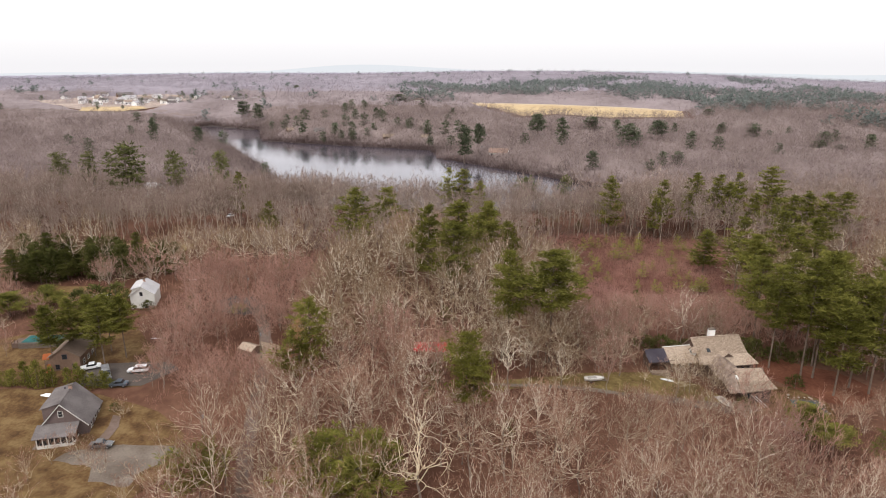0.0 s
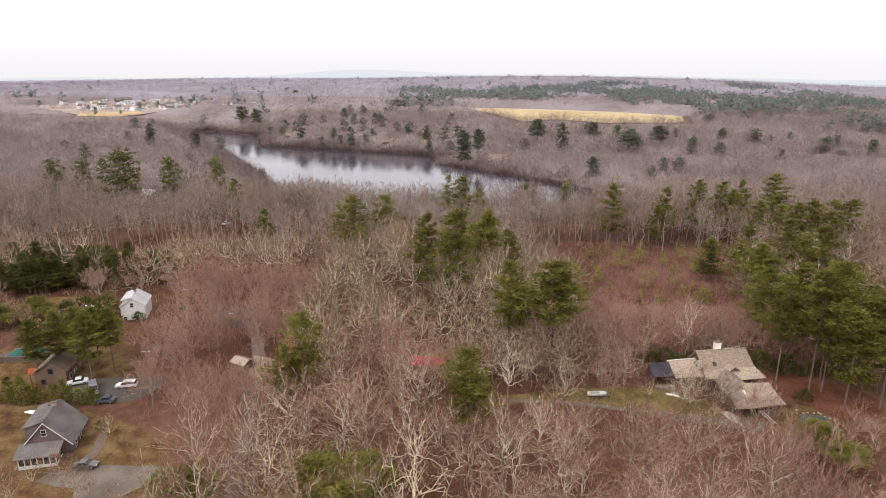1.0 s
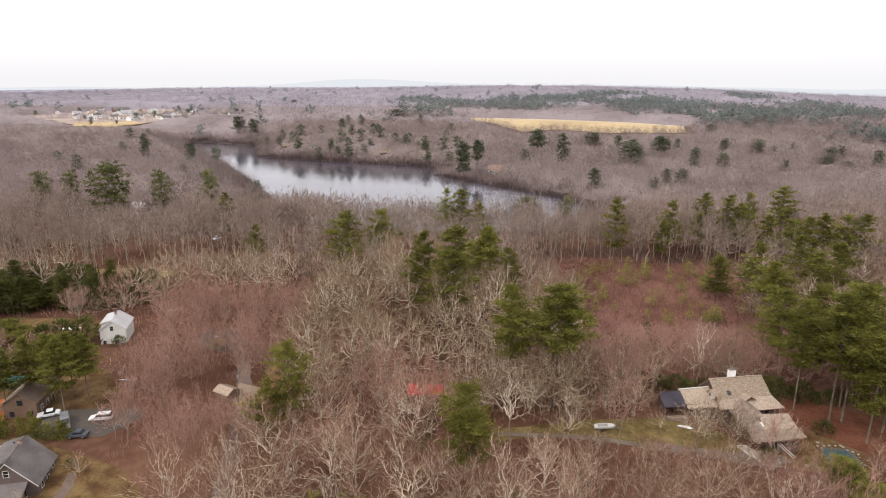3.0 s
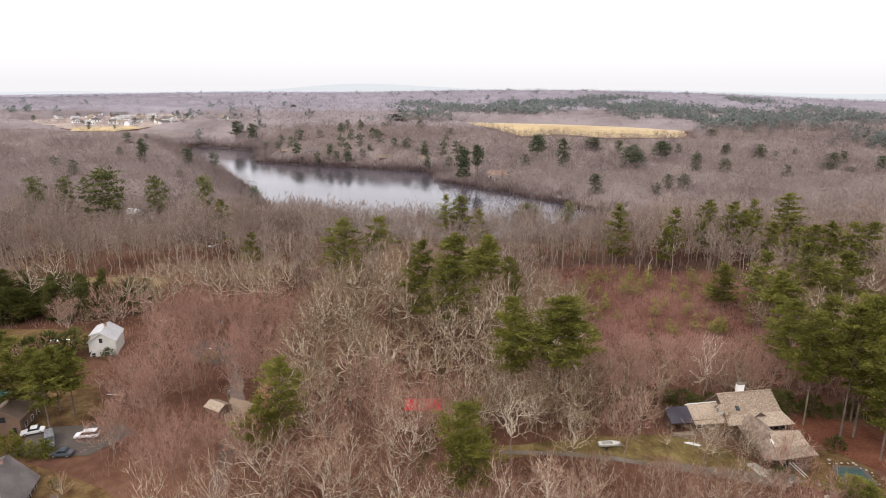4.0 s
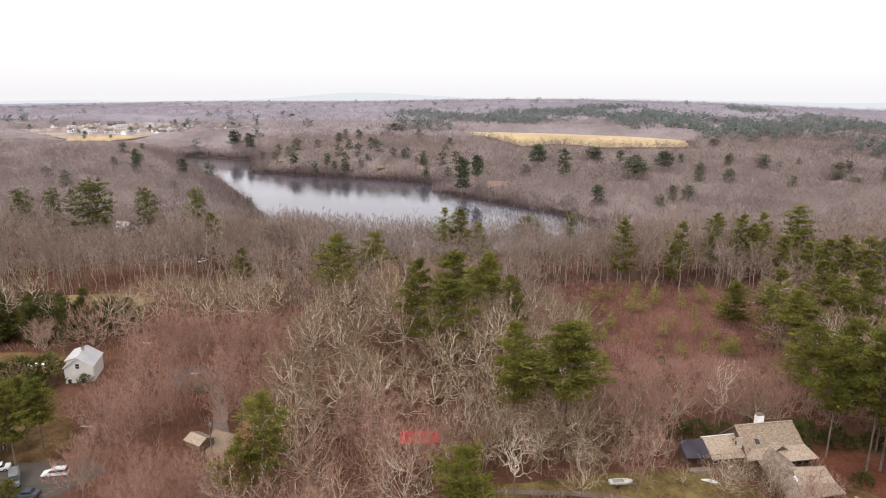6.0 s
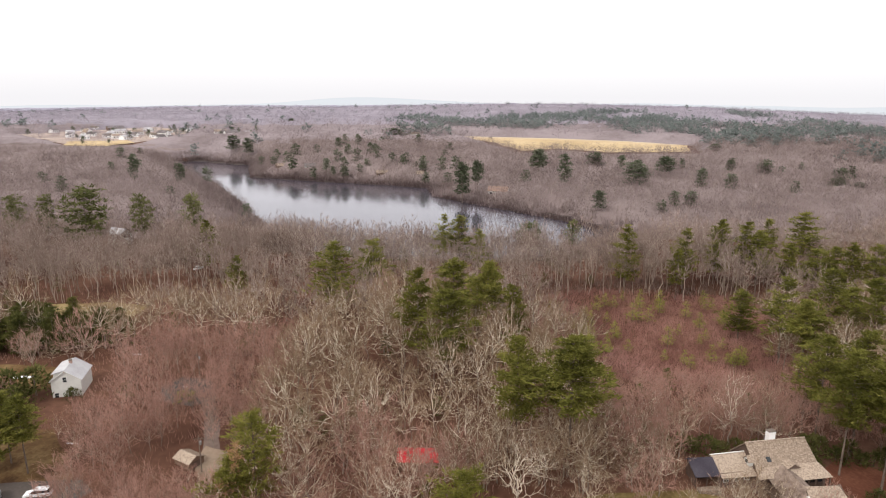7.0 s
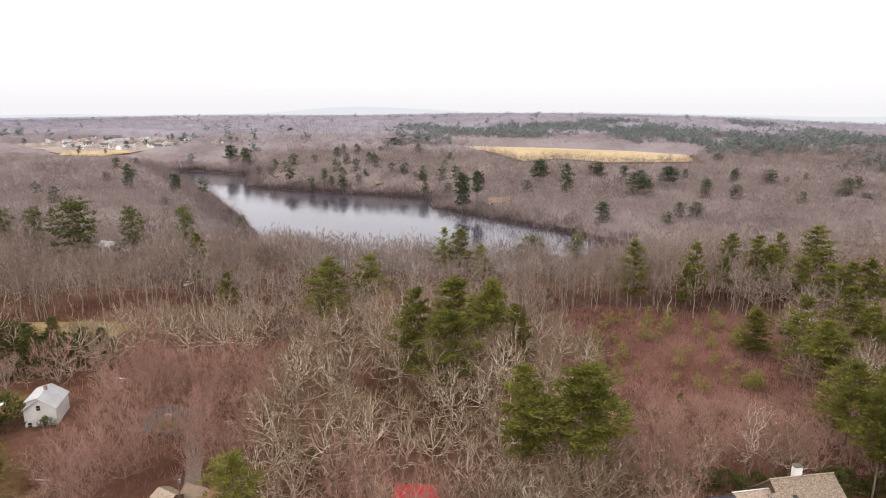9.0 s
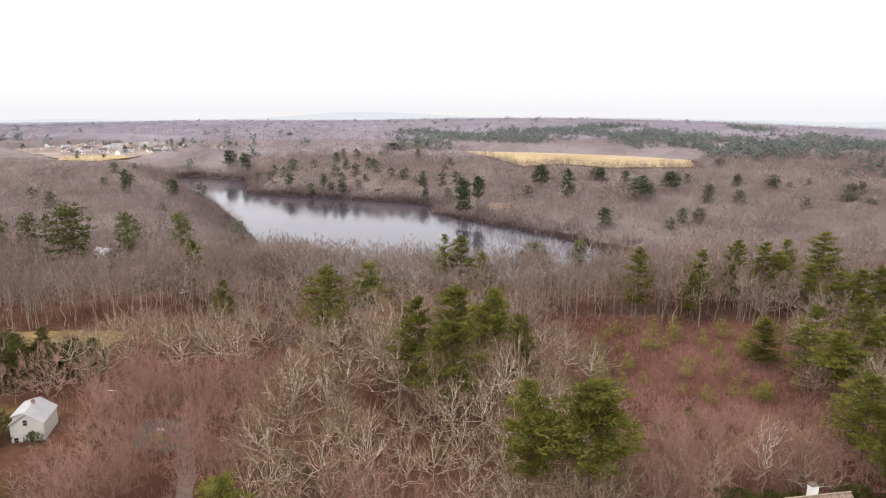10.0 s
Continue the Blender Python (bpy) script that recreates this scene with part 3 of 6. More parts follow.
def tuft(tr, p, out, size, blades, mat, slim=0.12):
    """A flat spray of needles: slim blades fanning from a twig."""
    for _ in range(blades):
        d = unit(out + rng.normal(size=3) * np.array((0.85, 0.85, 0.3))) * size * rng.uniform(0.6, 1.3)
        side = np.cross(d, (rng.normal() * 0.6, rng.normal() * 0.6, 1.0))
        side *= size * slim / (np.linalg.norm(side) + 1e-9)
        o = p + rng.normal(size=3) * size * np.array((0.55, 0.55, 0.13))
        tr.add([o - side, o + side, o + d], [(0, 1, 2)], mat)


def pine(height, radius, whorls, arms, sprays, blades, bare=0.3, size=1.0, slim=0.12, gap=0.2, cone=1.6):
    """A pine: straight stem, whorls of near-level boughs, flat sprays of needles. Faces: 0 bark, 1 needles."""
    tr = Tree()
    r0 = 0.0095 * height
    tr.limb([(0, 0, -0.4), (0.1, 0, height * 0.35), (0, 0.1, height * 0.7), (0, 0, height * 0.99)], [r0 * 1.2, r0 * 0.9, r0 * 0.55, 0.03], 6)
    for i in range(whorls):
        c = (i + 0.4) / whorls
        h = height * (bare + (1 - bare) * c)
        reach = radius * ((0.5 + 0.5 * min(1.0, c / 0.22)) * (1 - c ** cone) ** 0.85 + 0.07)
        for a in range(arms):
            if rng.uniform() < gap + 0.15 * (i % 2):
                continue
            az = a * 2 * math.pi / arms + i * 0.9 + rng.uniform(-0.35, 0.35)
            ln = reach * rng.uniform(0.45, 1.35)
            d = np.array((math.cos(az), math.sin(az), 0.06 + 0.45 * c))
            start = np.array((0, 0, h + rng.uniform(-0.03, 0.03) * height))
            end = start + d * ln
            tr.limb([start, (start + end) / 2 + np.array((0, 0, -0.04 * ln)), end], [r0 * 0.26, r0 * 0.17, 0.02], 3)
            for s in range(sprays):
                g = 0.32 + 0.72 * (s + 0.5) / sprays
                p = start + (end - start) * g + rng.normal(size=3) * np.array((0.15, 0.15, 0.025)) * ln
                tuft(tr, p, np.array((math.cos(az), math.sin(az), 0.22)), size * (0.7 + 0.1 * ln), blades, 1, slim)
    tuft(tr, np.array((0, 0, height * 0.97)), np.array((0, 0, 1.0)), size * 0.8, blades, 1, slim)
    return tr.arrays()


def cloud_pine(height, radius, lumps, tufts, blades, size, slim, bare=0.3):
    """A broad old pine seen from far: a stem and cloudy lumps of needle sprays. Faces: 0 bark, 1 needles."""
    tr = Tree()
    tr.limb([(0, 0, -0.4), (0.1, 0, height * 0.5), (0, 0, height * 0.95)], [0.25, 0.18, 0.04], 4)
    for i in range(lumps):
        c = (i + 0.5) / lumps
        az = i * 2.4 + rng.uniform(-0.4, 0.4)
        out = radius * 0.72 * math.sqrt(max(0.0, 1 - (2 * c ** 1.15 - 0.75) ** 2 / 1.6)) * rng.uniform(0.55, 1.1)
        p = np.array((math.cos(az) * out, math.sin(az) * out, height * (bare + (0.96 - bare) * c)))
        tr.limb([(0, 0, p[2] - 0.12 * out), p], [0.09, 0.03], 3)
        r = radius * rng.uniform(0.32, 0.5)
        for _ in range(tufts):
            o = unit(rng.normal(size=3)) * r * np.array((1.0, 1.0, 0.5))
            tuft(tr, p + o, unit(o + np.array((0, 0, 0.3))), size, blades, 1, slim)
    tuft(tr, np.array((0, 0, height * 0.97)), np.array((0, 0, 1.0)), size, blades, 1, slim)
    return tr.arrays()


def split(arrays, name, mats):
    """The trunk mesh and the crown mesh of a tree for the single trees: bark, then what carries twigs or needles."""
    v, f, m = arrays
    out = []
    for k, (nm, mat) in enumerate(zip(("trunk", "crown"), mats)):
        chosen = np.where(m == 2, 0, m) == k
        used, inv = np.unique(f[chosen], return_inverse=True)
        out.append(mesh_of(name + "_" + nm, v[used], inv.reshape(-1, 3), [mat, M["trunk"]] if k == 0 else [mat], (m[chosen] == 2).astype(int)))
    return out


def scatter(x0, x1, y0, y1, gap, keep=1.0, margin=0.0):
    """Jittered spots in view, outside the open ground and the pond."""
    xs, ys = np.meshgrid(np.arange(x0, x1, gap), np.arange(y0, y1, gap))
    xs, ys = xs.ravel(), ys.ravel()
    xs = xs + rng.uniform(-0.48, 0.48, xs.shape) * gap
    ys = ys + rng.uniform(-0.48, 0.48, ys.shape) * gap
    ok = np.abs(xs) < 0.725 * (ys + 8) + 16
    ok &= rng.uniform(size=xs.shape) < keep
    for poly in OPEN:
        ok &= edge_distance(poly, xs, ys) > margin if margin else ~inside(poly, xs, ys)
    xs, ys = xs[ok], ys[ok]
    ok = edge_distance(POND, xs, ys) > 1.5
    return xs[ok], ys[ok]


def tree_height(x, y):
    """How tall the wood stands: lower thickets by the drives, the houses, the clearing and the pond."""
    g = ground_z(x, y)
    h = 19.0 + 2.2 * np.exp(-((x + 5) / 60) ** 2 - ((y - 170) / 80) ** 2) + 2.0 * np.sin(x * 0.043 + 1.0) * np.sin(y * 0.037) + 1.2 * np.sin(x * 0.11 + y * 0.07)
    drive = 20.0 - 0.525 * (y - 100) - 0.11 * np.maximum(0, x - 35)
    h = np.where((x > 2) & (x < 110) & (y < 131), np.minimum(h, drive - g), h)
    h = np.where((x > 64) & (y < 114), np.minimum(h, 74.0 - 0.70 * y - g), h)
    yard = 6.0 - 0.72 * (y - 90)
    h = np.where((x < -47) & (y < 112), np.minimum(h, np.maximum(yard - g, 4.5)), h)
    brow = -2 + (206 - y) * 0.37
    h = np.where((x > 36) & (x < 108) & (y > 150) & (y < 206), np.minimum(h, brow - g + 1.5), h)
    h = np.where((x < -38) & (x > -84) & (y > 108) & (y < 204), np.minimum(h, 13.5), h)
    h = np.where((x < -95) & (y > 148) & (y < 198), np.minimum(h, 8.5), h)
    h = np.where((x < -76) & (x > -98) & (y > 138) & (y < 172), np.minimum(h, 6.0), h)
    h = np.where((x > -56) & (x < -37) & (y > 122) & (y < 149), np.minimum(h, 75.0 - 0.475 * y - g), h)
    h = np.where((x > 82) & (y > 112) & (y < 140), np.minimum(h, 5.5), h)
    h = np.where((x > -210) & (x < -72) & (y > 204) & (y < 246), np.minimum(h, 1.5 + 0.26 * (246 - y) + np.where((x > -152) & (x < -100), 0, 9)), h)
    shore = 34.5 - 0.228 * (y - 292)
    h = np.where((x > -90) & (x < 110) & (y > 285) & (y < 400), np.minimum(h, shore - g - 4 * (x > 30)), h)
    bank = edge_distance(POND, x, y)
    h = np.where(bank < 40, np.minimum(h, np.where(x < -85, 12.5, np.where(y < 405, np.where(x > 48, 8, 21), 14)) + 0.2 * bank), h)
    front = edge_distance(FIELD, x, y)
    h = np.where((front < 90) & (y < 860), np.minimum(h, 11.0 + 0.10 * front), h)
    for town, soft in ((TOWN, 0.1), (TOWN_B, 0.13)):
        front = edge_distance(town, x, y)
        h = np.where((front < 60) & (y < 980), np.minimum(h, 9 + soft * front), h)
    front = edge_distance(FIELD_W, x, y)
    h = np.where((front < 110) & (y < 850), np.minimum(h, 2.5 + 0.05 * front), h)
    return np.maximum(h, 3.5)


def woods(name, protos, xs, ys, mats, label, size=(0.82, 1.12), pick=None, tall=None, category="woods"):
    """Many trees as one object: each a turned, scaled prototype on the ground. tall: their heights."""
    which = rng.integers(0, len(protos), len(xs)) if pick is None else pick
    zs = ground_z(xs, ys)
    V, F, I, base = [], [], [], 0
    for k, (v, f, m) in enumerate(protos):
        s = np.nonzero(which == k)[0]
        if not len(s):
            continue
        a = rng.uniform(0, 6.283, len(s))
        up = rng.uniform(*size, len(s))
        if tall is not None:
            up = up * tall[s] / v[:, 2].max()
        wide = np.clip(up, 0.25, 2.0) ** 0.75 * rng.uniform(0.9, 1.12, len(s))
        x = (np.cos(a)[:, None] * v[None, :, 0] - np.sin(a)[:, None] * v[None, :, 1]) * wide[:, None] + xs[s][:, None]
        y = (np.sin(a)[:, None] * v[None, :, 0] + np.cos(a)[:, None] * v[None, :, 1]) * wide[:, None] + ys[s][:, None]
        z = v[None, :, 2] * up[:, None] + zs[s][:, None]
        V.append(np.stack([x, y, z], -1).reshape(-1, 3))
        F.append((f[None] + base + (np.arange(len(s)) * len(v))[:, None, None]).reshape(-1, 3))
        I.append(np.tile(m, len(s)))
        base += len(s) * len(v)
    ob = new(name, mesh_of(name, np.concatenate(V), np.concatenate(F), mats, np.concatenate(I)))
    return tagged(ob, label, category, kind="stuff")


def plant(name, meshes, x, y, label, category, group, turn=None, sx=1.0, sz=1.0):
    """One tree as a thing: an empty at its foot with trunk and crown."""
    root = new(name)
    root.empty_display_size = 0.5
    root.matrix_basis = pose(x, y, gz(x, y), 0, 0, rng.uniform(0, 360) if turn is None else turn) @ Matrix.Diagonal((sx, sx, sz, 1))
    for nm, me in zip(("trunk", "crown"), meshes):
        ob = new(nm, me)
        ob.parent = root
    return tagged(root, label, category, group)


OAK = (M["oak_bark"], M["oak_twig"])
MAPLE = (M["maple_bark"], M["maple_twig"])
NEAR = (M["oak_bark"], M["near_twig"])
PALE = (M["pale_bark"], M["near_twig"])
PINE = (M["pine_bark"], M["needles"])

oak_near = [bare_tree(18, rng.uniform(6.6, 8.8), rng.uniform(0.32, 0.46), 11, 7, 9, 3, wander=0.21, bow=0.26, thick=rng.uniform(0.44, 0.62), twig_len=1.0, twig_w=0.0175, flat=0.60, pale=0.28, rise=0.35, stray=0.52) for _ in range(8)]
maple_near = [bare_tree(13, rng.uniform(4.6, 5.8), 0.10, 13, 6, 9, 3, wander=0.14, bow=0.2, thick=0.45, twig_len=0.8, twig_w=0.0145, flat=0.42, pale=0.04, rise=0.55) for _ in range(4)]
thicket_near = [bare_tree(11, rng.uniform(3.8, 5.0), 0.05, 9, 6, 8, 3, wander=0.26, bow=0.3, thick=0.5, twig_len=0.8, twig_w=0.0145, flat=0.42, pale=0.2) for _ in range(5)]
oak_mid = [bare_tree(18, rng.uniform(6.4, 8.8), rng.uniform(0.34, 0.46), 12, 6, 8, 1, wander=0.19, bow=0.24, fine=False, thick=0.70, twig_len=1.2, twig_w=0.032, flat=0.64, pale=0.07, rise=0.35, stray=0.5) for _ in range(8)]
oak_back = [bare_tree(18, rng.uniform(5.8, 7.6), rng.uniform(0.26, 0.38), 9, 5, 7, 0, wander=0.30, bow=0.4, fine=False, thick=0.85, twig_len=1.4, twig_w=0.046, flat=0.52, pale=0.10) for _ in range(8)]
maple_mid = [bare_tree(13, rng.uniform(4.8, 6.2), 0.14, 10, 6, 9, 1, wander=0.16, bow=0.2, thick=0.5, fine=False, twig_len=1.0, twig_w=0.0235, flat=0.45, pale=0.05, rise=0.55) for _ in range(5)]
oak_stem = [bare_tree(18, rng.uniform(5.4, 7.2), rng.uniform(0.42, 0.52), 9, 5, 8, 0, wander=0.26, bow=0.25, fine=False, thick=0.6, twig_len=1.2, twig_w=0.036, flat=0.5, pale=0.10) for _ in range(6)]
oak_far = [far_tree(rng.uniform(16, 20), rng.uniform(5.2, 7.2), 88, 0.115, 5, (0.06, 0.13)) for _ in range(8)]
oak_remote = [far_tree(18, rng.uniform(7.0, 9.5), 22, 0.36, 0, (0.06, 0.14)) for _ in range(6)]

# old trees with pale bark, each a thing of its own
for x, y, top, radius, label, mats in ((-4.0, 85, 25.0, 10.0, "spreading leafless old oak with chalky pale limbs", PALE), (-26.8, 87, 26.5, 7.5, "tall leafless oak with whitish upswept limbs", PALE),
                                       (14.6, 130, 21.5, 6.8, "gnarled leafless oak with whitish crooked limbs", OAK), (43.6, 140.4, 14.5, 4.5, "leafless garden oak with pale crooked limbs on the lawn", OAK), (56.5, 134.6, 8.5, 4.2, "spreading leafless garden tree by the gravel drive", OAK), (65.5, 135.2, 7.0, 4.0, "spreading leafless garden tree before the shingled house", OAK),
                                       (14, 146, 18, 6, "leafless oak with whitish crooked limbs behind the lawn", OAK), (24, 147, 18, 6, "leafless oak with whitish crooked limbs behind the lawn", OAK), (31, 151, 18, 6, "leafless oak with whitish crooked limbs behind the boat", OAK), (46, 153, 16, 5.5, "leafless oak with whitish crooked limbs beside the dark shed", OAK), (6, 149, 19, 6, "leafless oak with whitish crooked limbs behind the lawn", OAK),
                                       (38.5, 141, 12, 4.2, "slender leafless tree with pale bark by the drive", OAK),
                                       (60.5, 137.3, 8.5, 4.8, "spreading leafless garden tree before the shingled house", OAK), (27, 128, 15, 5.5, "forked leafless oak with pale bark by the drive", OAK), (9, 140, 20, 6.5, "leafless oak with pale limbs behind the lawn", OAK),
                                       (20, 142, 17, 6, "leafless oak with pale limbs behind the lawn", OAK), (34, 147, 16, 6, "leafless oak with pale limbs behind the boat", OAK),
                                       (41, 148, 16, 6, "leafless oak beside the dark shed roof", OAK), (52, 153, 16, 6, "leafless oak behind the shingled house", OAK),
                                       (74, 160, 15, 6, "leafless oak with crooked limbs behind the shingled house", OAK), (67, 162, 17, 6.5, "leafless oak with crooked limbs behind the shingled house", OAK),
                                       (-11.5, 140, 16, 5.0, "leafless oak with pale limbs before the red shed", OAK), (1.5, 140.5, 14, 4.5, "leafless oak with pale limbs before the red shed", OAK), (28, 140, 14, 5, "leafless oak with pale limbs behind the lawn", OAK), (3, 137, 17, 6, "leafless oak with pale limbs at the drive's end", OAK)):
    h = top - gz(x, y)
    plant("oak_tree", split(bare_tree(h, radius, 0.3, 11, 7, 8, 2, wander=0.33, bow=0.4, thick=0.8 if radius > 9 else 0.65 if mats is PALE else 0.68, twig_w=0.0155, flat=0.6, pale=0.25, rise=0.4), "old_oak", mats), x, y, label, "tree", "")

# single trees of the near wood
near_oak = [split(a, "oak", NEAR) for a in oak_near]
near_maple = [split(a, "maple", MAPLE) for a in maple_near]
near_thicket = [split(a, "sapling", NEAR) for a in thicket_near]
xs, ys = scatter(-130, 140, 66, 131, 7.4)
hs = tree_height(xs, ys) * rng.uniform(0.78, 1.1, len(xs))
count = 0
for x, y, h in zip(xs, ys, hs):
    if (x < -47 and y < 108 and count % 3) or (x < -74 and y > 112) or (x > 74 and y > 106) or math.hypot(x + 4.5, y - 81) < 8.5:
        count += 1
        continue
    if (-84 < x < -38 and y > 104) or (x > 60 and y > 84 and count % 4):
        plant("maple_tree", near_maple[count % 4], x, y, "leafless reddish-brown maple with dense fine twigs", "tree", "maples by the lane", sx=(h / 13) ** 0.7, sz=h / 13)
    elif h < 12.5:
        plant("sapling_tree", near_thicket[count % 5], x, y, "leafless multi-stemmed sapling with pale twigs", "tree", "saplings along the drive", sx=(h / 11) ** 0.6, sz=h / 11)
    else:
        plant("oak_tree", near_oak[count % 8], x, y, "leafless oak with pale crooked limbs", "tree", "oaks of the near wood", sx=(h / 18) ** 0.75 * rng.uniform(0.85, 1.15), sz=h / 18)
    count += 1

# a few small trees standing on the lawns
for x, y, h in ((55.5, 139.5, 7), (59.5, 137.5, 8), (64, 134.5, 7), (56, 133.8, 5), (68.5, 133.8, 6), (49.5, 138.5, 6), (-76, 148, 7), (-82, 152, 6), (-73, 144, 6), (-79.5, 97.5, 7), (-74.8, 104.8, 7), (-77.8, 102.4, 6), (-69.0, 101.0, 6.5), (-72.5, 103.0, 6), (-66.0, 98.6, 6.5), (-86.5, 96.0, 7), (-92, 103, 6), (-70.8, 117.2, 5), (-112, 187, 9)):
    plant("sapling_tree", near_thicket[(int(h) + int(abs(x))) % 5], x, y, "small leafless garden tree standing on a lawn", "tree", "garden trees", sx=(h / 11) ** 0.8, sz=h / 11)

for x in np.arange(2, 52, 2.5):
    x, y = x + rng.uniform(-1.2, 1.2), 140.5 + 0.1 * (x - 5) + rng.uniform(-2.0, 5.5)
    h = rng.uniform(6, 11.5)
    plant("sapling_tree", near_thicket[int(h * 3) % 5], x, y, "pale multi-stemmed leafless sapling at the lawn's edge", "tree", "saplings behind the lawn", sx=(h / 11) ** 0.7, sz=h / 11)
fan = split(bare_tree(11, 5.2, 0.1, 14, 6, 9, 2, wander=0.12, bow=0.2, thick=0.7, twig_w=0.015, flat=0.3, pale=0.35), "fan_maple", (M["mid_bark"], M["maple_twig"]))
plant("maple_tree", fan, -107.5, 183.5, "fan-shaped leafless maple at the lawn's edge", "tree", "garden trees")
plant("maple_tree", near_maple[1], -112.5, 141.5, "small reddish leafless tree beside the pool", "tree", "garden trees", sx=0.55, sz=0.6)
for x, y, h in ((105, 127, 7), (111, 130, 8), (96, 124, 5), (100, 134, 5), (108, 136, 7), (91, 126, 4), (115, 134, 8), (98, 128, 8), (103, 121, 9), (108, 124, 9), (113, 127, 10), (94, 129, 7), (118, 131, 9), (100, 138, 7), (106, 132, 8), (112, 138, 9)):
    plant("sapling_tree", near_thicket[int(h) % 5], x, y, "pale-limbed leafless tree beside the pines", "tree", "trees by the pine straw", sx=(h / 11) ** 0.8, sz=h / 11)

# the wood up to the pond
xs, ys = scatter(-200, 200, 131, 232, 7.5)
bx, by = scatter(-270, 270, 232, 345, 8.4)
sx_, sy_ = scatter(-280, 130, 247, 300, 7.2)
ok = (sx_ < -66) | (sx_ > 28) & (sy_ > 262)
xs, ys = np.r_[xs, bx, sx_[ok]], np.r_[ys, by, sy_[ok]]
hs = tree_height(xs, ys) * rng.uniform(np.where((ys > 290) & (np.abs(xs) < 120), 0.92, 0.78), 1.08, len(xs))
red = ((xs > -84) & (xs < -38) & (ys < 205)) | ((xs > 36) & (xs < 108) & (ys < 206)) | ((xs < -84) & (ys > 160) & (ys < 186)) | ((np.sin(xs * 0.05 + 2) * np.sin(ys * 0.06) > 0.6) & (xs > -80) & (ys < 225))
back = ys + rng.uniform(-18, 18, len(xs)) > 225
stems = ((xs > -280) & (xs < -66) & (ys > 244) & (ys < 300)) | ((xs > 28) & (xs < 125) & (ys > 260) & (ys < 300))
woods("oak_woods", oak_stem, xs[stems], ys[stems], (M["mid_bark"], M["hazed_mid_twig"], M["mid_bark"]), "tall leafless oaks with bare grey stems", tall=hs[stems] * 1.12)
back &= ~stems
red &= ~stems
woods("oak_woods", oak_mid, xs[~red & ~back & ~stems], ys[~red & ~back & ~stems], (*OAK, M["trunk"]), "dense leafless oak woods with pale limbs", tall=hs[~red & ~back & ~stems])
woods("oak_woods", oak_back, xs[~red & back], ys[~red & back], (M["mid_bark"], M["hazed_mid_twig"], M["trunk"]), "dense grey leafless woods before the pond", tall=hs[~red & back])
xm, ym = scatter(-110, 130, 131, 235, 8.6)
rm = ((xm > -84) & (xm < -38) & (ym < 205)) | ((xm > 36) & (xm < 108) & (ym < 206))
xm, ym = np.r_[xm[rm], xs[red]], np.r_[ym[rm], ys[red]]
woods("maple_woods", maple_mid, xm, ym, (*MAPLE, M["trunk"]), "dense leafless reddish maple thickets", size=(0.72, 1.08), tall=tree_height(xm, ym))
xs, ys = scatter(-270, 270, 75, 335, 4.6)
woods("underbrush", [brush_clump(2.6, 2.0, 10, 0.05) for _ in range(5)], xs, ys, (M["maple_bark"], M["maple_twig"]), "brown leafless underbrush on the wood floor", category="brush")
xs, ys = scatter(-640, 640, 338, 800, 9.3)
woods("far_woods", oak_far, xs, ys, (M["far_stem"], M["hazed_far_twig"]), "grey-brown leafless woods beyond the pond", size=(0.68, 1.15), tall=tree_height(xs, ys))
xs, ys = np.meshgrid(np.arange(-80, 110, 4.6), np.arange(300, 400, 4.6))
xs, ys = xs.ravel() + rng.uniform(-2, 2, xs.size), ys.ravel() + rng.uniform(-2, 2, xs.size)
d = edge_distance(POND, xs, ys)
ok = (d > 1.0) & (d < 17) & (ys < 372) & ((xs < 48) | (ys < 322))
woods("shore_woods", oak_far, xs[ok], ys[ok], (M["mid_bark"], M["hazed_mid_twig"]), "leafless trees crowding the pond's near shore", tall=np.where(xs[ok] > 35, 15.0, 18.5), size=(0.88, 1.06))
